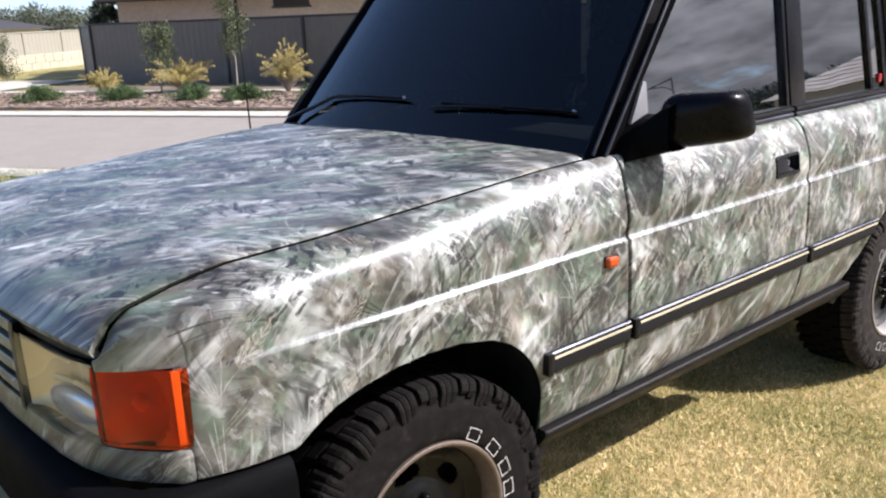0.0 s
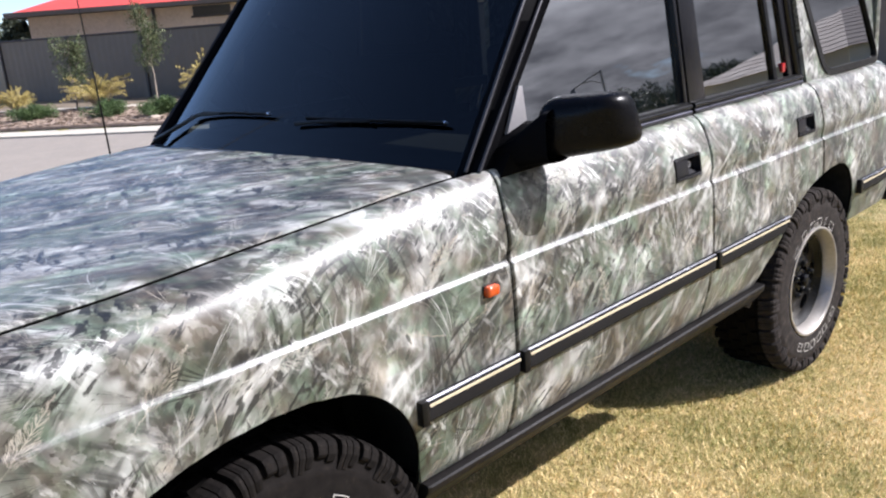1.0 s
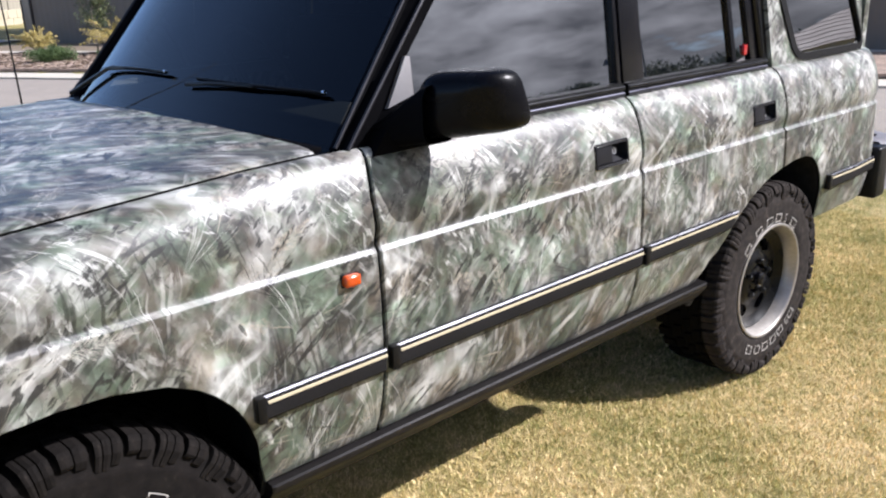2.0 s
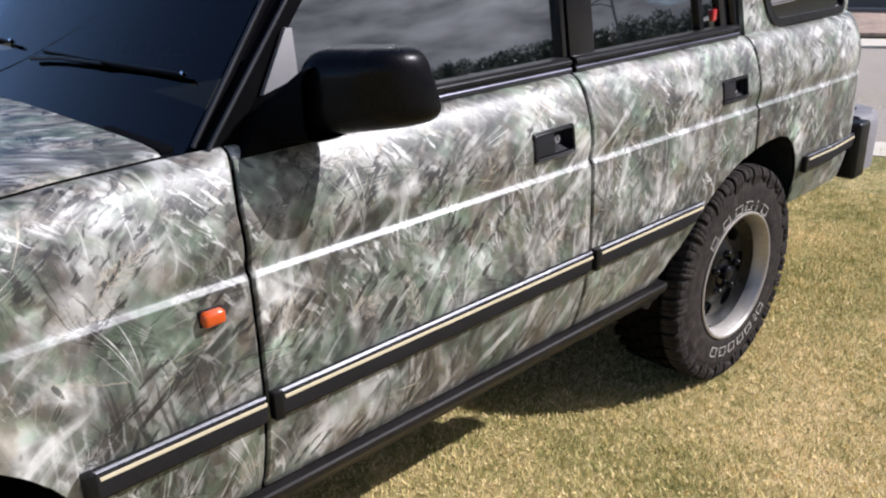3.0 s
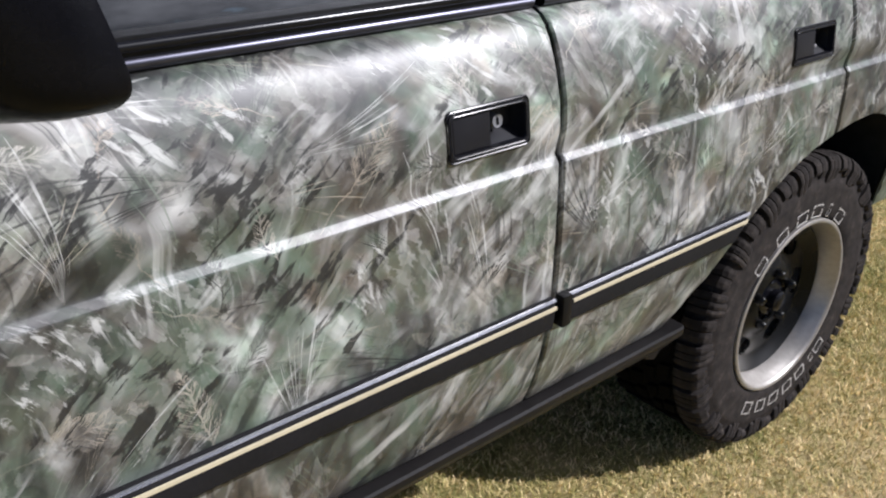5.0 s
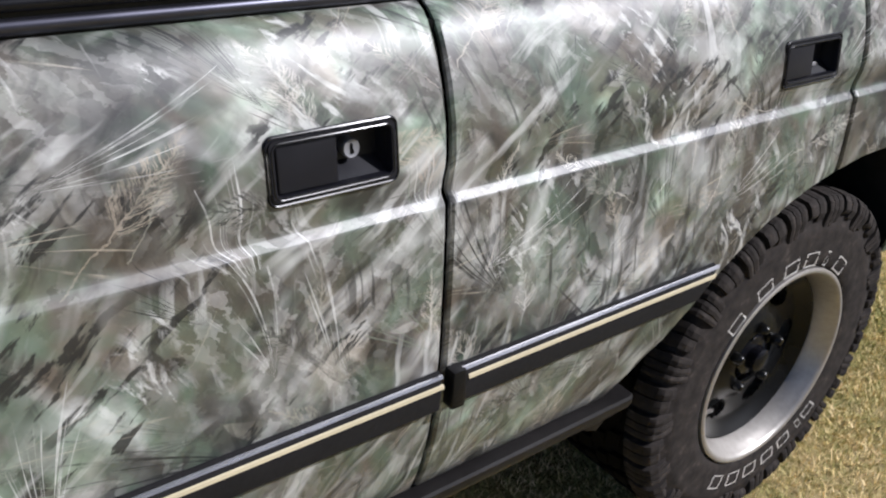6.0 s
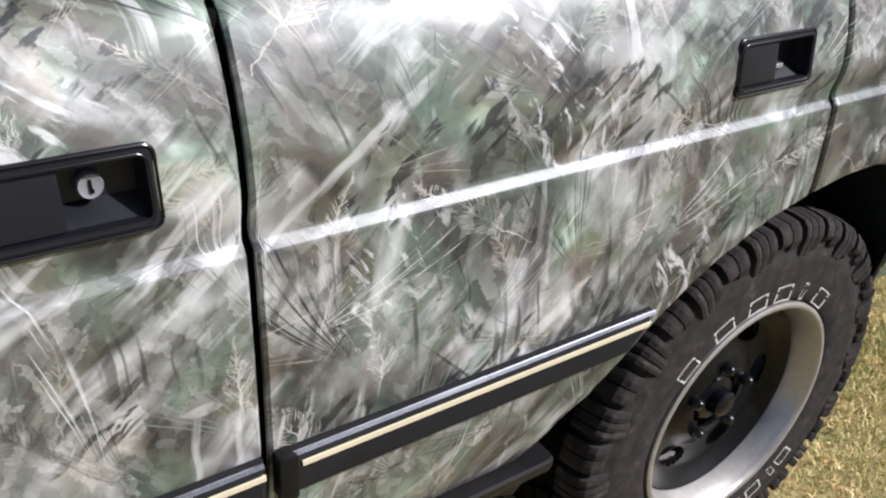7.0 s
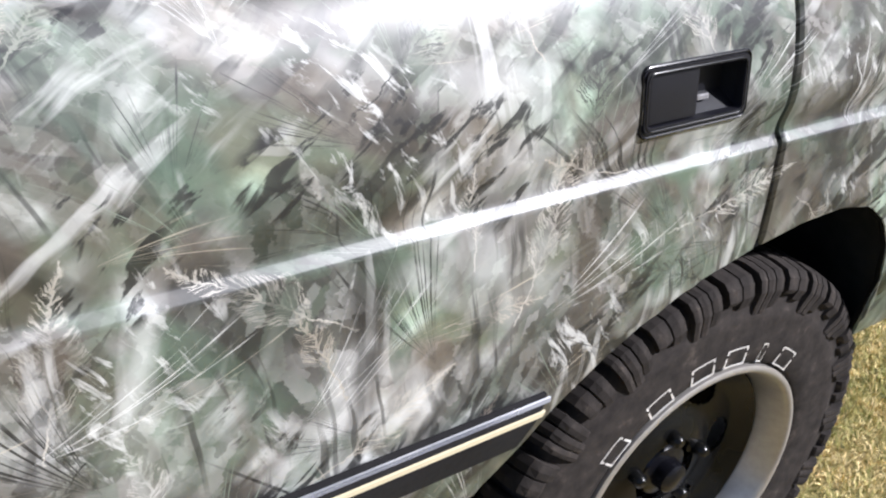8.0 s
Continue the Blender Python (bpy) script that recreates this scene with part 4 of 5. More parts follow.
    for k in (0, 1):
        pts = [at(z)[k] + Vector((-0.002, -0.003, 0)) for z in (1.17, 1.3, 1.5, 1.77)]
        part("pillar_bead", tube(pts, 0.0045, 8), BEAD_GREY, p)
    return p


pil = pillar()
part("sail_plate", slab([(0.752, 1.240), (0.832, 1.262), (0.834, 1.347), (0.820, 1.349)], lambda x, z: upper(x, z) - 0.006, 0.01, bevel=0.003), SAIL_GREY, front_door, "pale grey triangular plate behind the mirror")
part("sail_foot", slab([(0.668, 1.150), (0.90, 1.152), (0.838, 1.260), (0.745, 1.236)], lambda x, z: upper(x, z) - 0.040, 0.07, bevel=0.006), BUMPER_BLACK, front_door)


def mirror_mesh():
    """The door mirror's housing: a bulging shell, deeper towards the door, its glass side to the rear."""
    rows = []
    for f, dx in ((0.0, -0.046), (0.35, -0.045), (0.62, -0.041), (0.84, -0.029), (0.95, -0.012), (1.0, 0.012), (1.0, 0.040), (0.97, 0.047), (0.92, 0.044), (0.90, 0.030), (0.0, 0.030)):
        row = []
        for i in range(48):
            a = 2 * math.pi * i / 48
            c, q = math.cos(a), math.sin(a)
            py = math.copysign(abs(c) ** 0.38, c) * f
            pz = math.copysign(abs(q) ** 0.42, q) * f
            out = (1 - py) / 2          # 0 at the door, 1 at the far end
            half = 0.082 - 0.017 * out
            z = 1.243 + 0.026 * out + half * pz
            y = 0.030 - 0.206 * out - 0.010 * out * -pz + 0.018 * (1 - out) * (0.5 - pz)
            row.append((0.808 + 0.066 * out + dx + 0.016 * -pz * out - 0.008 * (1 - out) * (1 - pz), y, z))
        rows.append(row)
    bm = grid(rows, close=True)
    bmesh.ops.remove_doubles(bm, verts=bm.verts, dist=1e-4)
    bmesh.ops.recalc_face_normals(bm, faces=bm.faces)
    return bm


mirror = part("door_mirror", mirror_mesh(), MIRROR_BLACK, front_door, "black plastic door mirror", 50)


def mirror_arm():
    rows = []
    for t in (0.0, 0.3, 0.6, 0.85, 1.0):
        q = t * t * (3 - 2 * t)
        y = 0.098 - 0.128 * t
        w, h = 0.074 - 0.026 * q, 0.032 + 0.032 * q
        cx, cz = 0.782 + 0.016 * q, 1.186 + 0.050 * q
        rows.append([(cx + w * math.copysign(abs(math.cos(a)) ** 0.5, math.cos(a)), y, cz + h * math.copysign(abs(math.sin(a)) ** 0.5, math.sin(a))) for a in (2 * math.pi * k / 28 for k in range(28))])
    bm = grid(rows, close=True)
    bmesh.ops.recalc_face_normals(bm, faces=bm.faces)
    return bm


part("mirror_arm", mirror_arm(), BUMPER_BLACK, front_door)

# rear quarter's upper half with its window
Q_OUT = rounded(2.452, 1.160, 3.295, 1.78, 0.012, 8, -0.10)
Q_IN = rounded(2.625, 1.190, 3.180, 1.66, 0.05, 8, -0.45)
qf = lambda x, z: upper(x, z) - 0.010 + taper(x)
part("quarter_upper", ring(Q_OUT, Q_IN, qf, 0.03), CAMO, quarter)
part("quarter_glass", slab(rounded(2.630, 1.195, 3.175, 1.655, 0.045, 8, -0.45), lambda x, z: qf(x, z) + 0.006, 0.004), GLASS_SIDE, quarter, "dark smoked quarter window").visible_shadow = False
part("quarter_seal", ring(rounded(2.610, 1.173, 3.195, 1.675, 0.06, 8, -0.45), rounded(2.634, 1.197, 3.171, 1.65, 0.04, 8, -0.45), lambda x, z: qf(x, z) - 0.006, 0.014), BLACK_PLASTIC, quarter, "grey rubber window seal", 30)

# roof, tail and the far side
def roof_mesh():
    rows = []
    for x, z in ((1.08, 1.765), (1.14, 1.80), (1.4, 1.825), (1.98, 1.83), (2.04, 1.86), (2.14, 1.905), (3.0, 1.90), (3.17, 1.88), (3.20, 1.78)):
        rows.append([(x, y, z + dz) for y, dz in ((0.170, 1.765 - z), (0.178, -0.02), (0.21, 0.0), (0.5, 0.012), (CENTRE, 0.018), (1.29, 0.012), (1.58, 0.0), (1.612, -0.02), (1.62, 1.765 - z))])
    bm = grid(rows)
    bmesh.ops.recalc_face_normals(bm, faces=bm.faces)
    return bm


part("roof", roof_mesh(), CAMO, car)
part("tailgate", box((3.265, 0.12, 0.60), (3.315, 2 * CENTRE - 0.12, 1.84), 0.02), CAMO, car)


def bumper_mesh(sign, x_end, x_face, z0, z1, y_out):
    """A wrap-round black bumper."""
    path = [(x_end, y_out), (x_face - sign * 0.16, y_out - 0.002), (x_face - sign * 0.06, y_out + 0.03), (x_face, y_out + 0.14), (x_face + sign * 0.02, CENTRE)]
    path += [(x, 2 * CENTRE - y) for x, y in path[-2::-1]]
    h = z1 - z0
    sec = [(0.0, 0.0), (0.0, h * 0.75), (0.012, h * 0.93), (0.03, h), (0.09, h), (0.09, 0.0)]
    rows = []
    for i, (x, y) in enumerate(path):
        a, b = path[max(i - 1, 0)], path[min(i + 1, len(path) - 1)]
        t = Vector((b[0] - a[0], b[1] - a[1])).normalized()
        n = Vector((t.y, -t.x)) * sign
        n = -n if n.dot(Vector((x - 1.2, y - CENTRE))) > 0 else n
        rows.append([(x + n.x * d, y + n.y * d, z0 + dz) for d, dz in sec])
    bm = grid(rows, close=True)
    bmesh.ops.holes_fill(bm, edges=[e for e in bm.edges if e.is_boundary], sides=0)
    bmesh.ops.recalc_face_normals(bm, faces=bm.faces)
    return bm


part("front_bumper", bumper_mesh(-1, -0.412, -0.80, 0.55, 0.735, -0.014), BUMPER_WORN, car, "black plastic front bumper", 40)
rear_bumper = part("rear_bumper", bumper_mesh(1, 3.325, 3.60, 0.560, 0.774, -0.004), BUMPER_GREY, car, "faded grey rear bumper", 40)
part("step_plate", box((3.300, 0.090, 0.585), (3.530, 2 * CENTRE - 0.090, 0.762), 0.012, 2), BLACK_PLASTIC, rear_bumper, "black plastic step pad")
part("end_cap", box((3.246, -0.018, 0.545), (3.345, 0.10, 0.765), 0.016, 3), BLACK_PLASTIC, rear_bumper, "black rubber bumper end cap")
for a, drop in ((front_wing, 0.036), (front_door, 0.0), (rear_door, 0.0), (quarter, 0.0), (pil, 0.0)):
    mirrored(a).location.z -= drop

# nose: lamps, valance and grille
NOSE = [(-0.597, 0.034), (-0.617, 0.038), (-0.662, 0.088), (-0.690, 0.125), (-0.711, 0.165), (-0.732, 0.225), (-0.748, 0.31), (-0.761, 0.44), (-0.773, 0.60), (-0.780, CENTRE)]


def nose_x(y):
    return lerp([(b, a) for a, b in NOSE], y)


def nose_band(y0, y1, z0, z1, out=0.0, depth=0.03, n=14, corner=False, side=None):
    """A piece of the rounded nose between two widths and two heights."""
    if corner:
        pts = [(a, b) for a, b in NOSE if b <= y1 + 1e-6]
        if pts[-1][1] < y1 - 1e-6:
            pts.append((nose_x(y1), y1))
    else:
        pts = [(nose_x(y), y) for y in np.linspace(y0, y1, n)]
    zs = np.linspace(z0, z1, 8)
    rows = []
    for i, (x, y) in enumerate(pts):
        a, b = pts[max(i - 1, 0)], pts[min(i + 1, len(pts) - 1)]
        t = Vector((b[0] - a[0], b[1] - a[1])).normalized()
        nx, ny = -t.y, t.x
        if nx > 0:
            nx, ny = -nx, -ny
        rows.append([(x + nx * (out if 0 < k < 7 else out - 0.003), y + ny * (out if 0 < k < 7 else out - 0.003), z) for k, z in enumerate(zs)])
    bm = grid(rows)
    bmesh.ops.recalc_face_normals(bm, faces=bm.faces)
    es = [e for e in bm.edges if e.is_boundary]
    r = bmesh.ops.extrude_edge_only(bm, edges=es)
    bmesh.ops.translate(bm, verts=[v for v in r["geom"] if isinstance(v, bmesh.types.BMVert)], vec=(depth, depth * 0.3, 0))
    bmesh.ops.recalc_face_normals(bm, faces=bm.faces)
    return bm


def both(ob):
    mirrored(ob)
    return ob


ind = part("turn_signal", nose_band(0, 0.162, 0.814, 0.966, 0.010, 0.012, corner=True), AMBER_COVER, car, "large orange corner turn signal")
ind.visible_shadow = False


def bowl(y0, y1, z0, z1, deep, wide, cy, inset, square=False):
    """A hollow lamp reflector behind a cover on the nose."""
    rows = []
    for y in np.linspace(y0, y1, 22):
        row = []
        for z in np.linspace(z0, z1, 20):
            q = ((y - cy) / wide) ** 2 + ((z - (z0 + z1) / 2) / ((z1 - z0) * 0.56)) ** 2
            depth = max(0.0, 1 - q) ** 0.7
            if square:
                u, v = (2 * y - y0 - y1) / (y1 - y0), (2 * z - z0 - z1) / (z1 - z0)
                depth = (1 - u ** 6) * (1 - v ** 6)
            row.append((nose_x(y) + inset + deep * depth, y, z))
        rows.append(row)
    bm = grid(rows)
    bmesh.ops.recalc_face_normals(bm, faces=bm.faces)
    return bm


part("signal_reflector", bowl(0.0345, 0.1645, 0.8145, 0.9655, 0.070, 0.050, 0.102, 0.006), SIGNAL_INNER, ind)
part("signal_edge", box((-0.616, 0.036, 0.820), (-0.600, 0.044, 0.962), 0.002), SIGNAL_INNER, ind, "orange side edge of the signal")
part("signal_bulb", revolve([(0.0, -0.014), (0.010, -0.011), (0.014, 0.0), (0.014, 0.02)], 16, (-0.645, 0.115, 0.885)), REFLECTOR, ind)
both(ind)
lamp = part("headlamp", nose_band(0.170, 0.462, 0.794, 0.968, 0.006, 0.010), CLEAR, car, "square clear headlamp with a yellowed reflector")
lamp.visible_shadow = False
part("reflector", bowl(0.174, 0.458, 0.798, 0.964, 0.045, 0.19, 0.300, 0.006, True), REFLECTOR, lamp)
bm = bmesh.new()
bmesh.ops.create_uvsphere(bm, u_segments=24, v_segments=14, radius=1.0, matrix=Matrix.Translation((-0.707, 0.300, 0.842)) @ Matrix.Rotation(radians(14), 4, "Z") @ Matrix.Diagonal((0.020, 0.100, 0.040, 1)))
part("lower_mirror", bm, LAMP_MIRROR, lamp, "bluish oval mirror of the headlamp")
part("reflector_rib", tube([(nose_x(0.20) + 0.026, 0.20, 0.888), (nose_x(0.28) + 0.040, 0.28, 0.890), (nose_x(0.36) + 0.026, 0.36, 0.892)], 0.006, 6), REFLECTOR, lamp)
both(lamp)
fr = part("lamp_surround", nose_band(0.464, 0.486, 0.780, 0.985, 0.006, 0.05, 4), BLACK_PLASTIC, car)
both(fr)
fr = part("lamp_gap", nose_band(0.165, 0.49, 0.969, 0.995, -0.014, 0.05), BLACK_PLASTIC, car)
both(fr)
val = part("lamp_valance", nose_band(0, CENTRE - 0.002, 0.742, 0.806, 0.004, 0.04, corner=True), CAMO, car)
both(val)
back = part("grille_backing", nose_band(0.486, CENTRE, 0.80, 0.99, -0.05, 0.02), BLACK_MATT, car)
both(back)
for k in range(4):
    g = part("grille_bar", nose_band(0.486, CENTRE - 0.001, 0.815 + 0.046 * k, 0.843 + 0.046 * k, 0.0, 0.02), CAMO, car)
    both(g)

# scuttle, screen and wipers
def screen_mesh(off=0.0):
    rows = []
    for v in np.linspace(0, 1, 10):
        row = []
        for s in np.linspace(-1, 1, 25):
            half = 0.750 - 0.085 * v
            x = 0.615 + 0.520 * v - 0.095 * (1 - abs(s) ** 2.6) * (1 - 0.2 * v) + off
            row.append((x, CENTRE + s * half, 1.150 + 0.635 * v))
        rows.append(row)
    bm = grid(rows)
    bmesh.ops.recalc_face_normals(bm, faces=bm.faces)
    if sum(f.normal.x for f in bm.faces) > 0:
        bmesh.ops.reverse_faces(bm, faces=bm.faces)
    return bm


ws = part("windscreen", screen_mesh(), GLASS_FRONT, car, "raked windscreen with sky reflections")
ws.visible_shadow = False
part("scuttle", box((0.47, 0.13, 1.10), (0.66, 2 * CENTRE - 0.13, 1.152), 0.01), BLACK_PLASTIC, car)
part("scuttle_trim", box((-0.012, -0.120, -0.010), (0.014, 0.120, 0.003), 0.003, 2, Matrix.Translation((0.570, 0.235, 1.176)) @ Matrix.Rotation(radians(1), 4, "Z")), BUMPER_BLACK, car, "black trim at the end of the scuttle")


def wiper(arm, blade, thick):
    """A wiper lying on the glass: arm, rubber blade with its spine, and a bright tip."""
    w = part("wiper", tube(arm, thick, 8, taper=thick * 0.6), BLACK_PLASTIC, car, "black windscreen wiper")
    part("blade", tube(blade, 0.0045, 6), BLACK_MATT, w)
    part("blade_spine", tube([Vector(p) + Vector((-0.006, 0, 0.004)) for p in blade], 0.0025, 6), BLACK_PLASTIC, w)
    tip = Vector(blade[-1])
    part("blade_end", tube([tip + Vector((-0.004, 0.005, 0.004)), tip + Vector((-0.004, -0.005, 0.004))], 0.0045, 8), CHROME, w)
    return w


wiper([(0.592, 1.640, 1.168), (0.606, 1.477, 1.222), (0.622, 1.352, 1.266), (0.618, 1.200, 1.276)], [(0.626, 1.400, 1.255), (0.623, 1.300, 1.272), (0.618, 1.103, 1.279), (0.616, 0.909, 1.281)], 0.009)
wiper([(0.600, 0.760, 1.262), (0.612, 0.640, 1.272), (0.630, 0.460, 1.276)], [(0.618, 0.724, 1.276), (0.637, 0.450, 1.276), (0.680, 0.226, 1.271)], 0.006)

part("aerial", tube([(0.44, 1.685, 1.13), (0.437, 1.69, 1.40), (0.425, 1.70, 1.86)], 0.0035, 6, taper=0.0018), BLACK_PLASTIC, car, "thin black whip aerial")

# cabin
part("dashboard", box((0.72, 0.20, 0.98), (1.02, 2 * CENTRE - 0.20, 1.185), 0.05, 3), CABIN, car)
bm = bmesh.new()
rows = []
for k in range(33):
    a = 2 * math.pi * k / 32
    c = Vector((0.0, math.cos(a) * 0.19, math.sin(a) * 0.19))
    rows.append([(c + c.normalized() * 0.014 * math.cos(b) + Vector((0.014 * math.sin(b), 0, 0))) for b in (2 * math.pi * i / 8 for i in range(8))])
bm = grid(rows, bm, close=True)
bmesh.ops.transform(bm, matrix=pose(1.13, 1.27, 1.20, 0, -28, 0), verts=bm.verts)
part("steering_wheel", bm, CABIN, car)
for y in (0.48, 1.29):
    s = part("seat", box((1.38, y - 0.24, 0.75), (1.58, y + 0.24, 1.38), 0.06, 3), CABIN, car)
    part("headrest", box((1.46, y - 0.13, 1.42), (1.56, y + 0.13, 1.62), 0.04, 3), CABIN, s)
part("rear_seat", box((2.25, 0.24, 0.75), (2.43, 2 * CENTRE - 0.24, 1.36), 0.06, 3), CABIN, car)
part("cabin_floor", box((0.65, 0.16, 1.00), (3.15, 2 * CENTRE - 0.16, 1.05), 0.01), CABIN, car)

# wheels
LUGS = 36
TYRE_R, TYRE_W = 0.384, 0.262


def lug_mesh(wall, cuts, mat):
    """One shoulder block of the tread, wrapping down on to the sidewall, cut by thin sipes."""
    bm = bmesh.new()
    p = 2 * math.pi / LUGS
    for a0, a1, drop in cuts:
        rows = []
        mid = (a0 + a1) / 2
        for a in (a0, mid, a1):
            e = 0.0014 if a != mid else 0.0
            sec = [(TYRE_R - 0.020, 0.064, 0.10), (TYRE_R - e, 0.060, 0.10), (TYRE_R - e, 0.034, 0.05), (TYRE_R - 0.004 - e, 0.014, 0.0), (TYRE_R - 0.013 - e, 0.004 + e, 0.0), (TYRE_R - 0.030, -0.001 + e, 0.0),
                   (TYRE_R - wall * drop, 0.0015 + e, 0.02), (TYRE_R - wall * drop - 0.006, 0.010, 0.02)]
            rows.append([(r * math.cos((a + s) * p), y, r * math.sin((a + s) * p)) for r, y, s in sec])
        grid(rows, bm)
    bmesh.ops.recalc_face_normals(bm, faces=bm.faces)
    es = [e for e in bm.edges if e.is_boundary]
    r = bmesh.ops.extrude_edge_only(bm, edges=es)
    for v in (v for v in r["geom"] if isinstance(v, bmesh.types.BMVert)):
        d = Vector((v.co.x, 0, v.co.z)).normalized()
        v.co -= d * 0.012
        v.co.y += 0.012
    bmesh.ops.recalc_face_normals(bm, faces=bm.faces)
    for f in bm.faces:
        f.smooth = False
    me = bpy.data.meshes.new("tread_block")
    bm.to_mesh(me)
    bm.free()
    me.materials.append(mat)
    return me


def lug_pair(mat):
    """A long and a short shoulder block, which take turns round the tyre."""
    return (lug_mesh(0.064, ((-0.42, -0.16, 0.86), (-0.115, 0.115, 1.0), (0.16, 0.36, 1.0)), mat),
            lug_mesh(0.046, ((-0.40, -0.06, 1.0), (-0.01, 0.36, 0.80)), mat))


def tread_mesh():
    """The blocks of the tread's middle and inner rows."""
    bm = bmesh.new()
    for k in range(LUGS):
        for y0, y1, sh in ((0.070, 0.106, 0.1), (0.112, 0.145, 0.5), (0.150, 0.190, 0.15), (0.198, 0.258, 0.6)):
            a0, a1 = ((k + sh - 0.34) * 2 * math.pi / LUGS, (k + sh + 0.30) * 2 * math.pi / LUGS)
            q = []
            for r in (TYRE_R - 0.02, TYRE_R):
                q.append([(r * math.cos(a), y, r * math.sin(a)) for a, y in ((a0, y0), (a1, y0 + 0.006), (a1 + 0.02, y1), (a0 + 0.02, y1 - 0.006))])
            vs = [[bm.verts.new(p) for p in r] for r in q]
            bm.faces.new(vs[1])
            for i in range(4):
                bm.faces.new((vs[0][i], vs[0][(i + 1) % 4], vs[1][(i + 1) % 4], vs[1][i]))
    bmesh.ops.recalc_face_normals(bm, faces=bm.faces)
    return bm


def mark_mesh(a, r0, r1, wide, slant=0.25):
    """A hollow white bar where the tyre's raised lettering stands."""
    def p(u, v):
        r = r0 + (r1 - r0) * v
        t = a + (u - 0.5) * wide / r + slant * (v - 0.5) * 0.04
        return r * math.cos(t), r * math.sin(t)
    b = 0.070
    outer = [p(u, v) for u, v in ((0, 0), (0.5, 0), (1, 0), (1, 0.5), (1, 1), (0.5, 1), (0, 1), (0, 0.5))]
    inner = [p(u, v) for u, v in ((b, b), (0.5, b), (1 - b, b), (1 - b, 0.5), (1 - b, 1 - b), (0.5, 1 - b), (b, 1 - b), (b, 0.5))]
    side = lambda x, z: 0.0045 + 0.16 * (math.hypot(x, z) - 0.272) ** 2 * 8 - 0.0018
    return ring(outer, inner, side, 0.004)


def wheel(x, y, z, turn, tyre_mat, rim_mat, look_of):
    lugs = lug_pair(tyre_mat)
    w = part("wheel", revolve([(0.196, 0.085), (0.199, 0.060), (0.203, 0.032), (0.209, 0.020), (0.2125, 0.011), (0.2155, 0.0045), (0.2195, 0.0015), (0.2245, 0.0012), (0.2280, 0.0035), (0.2284, 0.016), (0.222, 0.024), (0.214, 0.040), (0.206, 0.09), (0.206, 0.23)], 72, (0, 0, 0)), rim_mat, car, look_of, 50)
    w.location, w.scale = (x, y, z), (0.98, 1.0, 0.98)
    wall = [(0.2285, 0.030), (0.2290, 0.014), (0.231, 0.009), (0.236, 0.0055), (0.255, 0.0030), (0.280, 0.0030), (0.305, 0.0045), (0.318, 0.0035), (0.322, 0.0060), (0.340, 0.0090), (0.358, 0.014), (0.368, 0.026), (0.370, 0.13),
            (0.368, 0.236), (0.352, 0.252), (0.30, 0.262), (0.24, 0.25), (0.21, 0.235)]
    part("tyre", revolve(wall, 96, (0, 0, 0)), tyre_mat, w, "chunky off-road tyre with raised white lettering", 40)
    bm = tread_mesh()
    revolve([(0.364, 0.066), (0.3725, 0.068), (0.3735, 0.13), (0.3715, 0.236), (0.354, 0.255)], 72, (0, 0, 0), bm)
    part("tread", bm, TREAD_SHADED, w)
    for k in range(LUGS):
        o = new("tread_block", lugs[k % 2])
        o.parent = w
        o.rotation_euler = (0, -2 * math.pi * k / LUGS, 0)
    # black dished centre, six oval slots cut through it
    bm = bmesh.new()
    prof = [(0.060, 0.060), (0.078, 0.062), (0.092, 0.069), (0.104, 0.075)] + [(0.114 + 0.0062 * i, 0.078) for i in range(9)] + [(0.170, 0.075), (0.180, 0.069), (0.190, 0.061), (0.199, 0.054)]
    segs = 132
    vs = [[bm.verts.new((r * math.cos(2 * math.pi * k / segs), yy, r * math.sin(2 * math.pi * k / segs))) for k in range(segs)] for r, yy in prof]
    for i in range(len(prof) - 1):
        rm = (prof[i][0] + prof[i + 1][0]) / 2
        for k in range(segs):
            off = ((k + 0.5) / segs * 2 * math.pi - turn + math.pi / 6) % (math.pi / 3) - math.pi / 6
            if ((rm - 0.139) / 0.024) ** 2 + (off * rm / 0.040) ** 2 > 1:
                bm.faces.new((vs[i][k], vs[i][(k + 1) % segs], vs[i + 1][(k + 1) % segs], vs[i + 1][k]))
    bmesh.ops.recalc_face_normals(bm, faces=bm.faces)
    bmesh.ops.solidify(bm, geom=bm.faces, thickness=0.006)
    part("wheel_centre", bm, STEEL_BLACK, w, "glossy black steel wheel centre with oval slots", 40)
    # near-black drum widened to the rim, standing in for shade behind the slots
    part("brake_drum", revolve([(0.0, 0.125), (0.18, 0.125), (0.195, 0.13), (0.195, 0.23)], 32, (0, 0, 0)), BLACK_MATT, w)
    part("hub", revolve([(0.0, 0.030), (0.020, 0.031), (0.026, 0.036), (0.028, 0.055), (0.044, 0.058), (0.048, 0.064), (0.050, 0.074), (0.068, 0.077)], 28, (0, 0, 0)), BLACK_GLOSS, w, "glossy black hub cap")
    for k in range(5):
        a = turn + 0.3 + 2 * math.pi * k / 5
        c = (0.071 * math.cos(a), 0, 0.071 * math.sin(a))
        part("wheel_nut", revolve([(0.0, 0.036), (0.007, 0.037), (0.0115, 0.042), (0.0125, 0.058), (0.017, 0.062), (0.018, 0.072)], 12, c), STEEL_BLACK, w)
    for a in (137, 117, 99, 84, 70, 54):
        part("lettering", mark_mesh(radians(a) + turn, 0.234, 0.266, 0.044 if a != 70 else 0.012), LETTER_WHITE, w, "white outlined lettering bar")
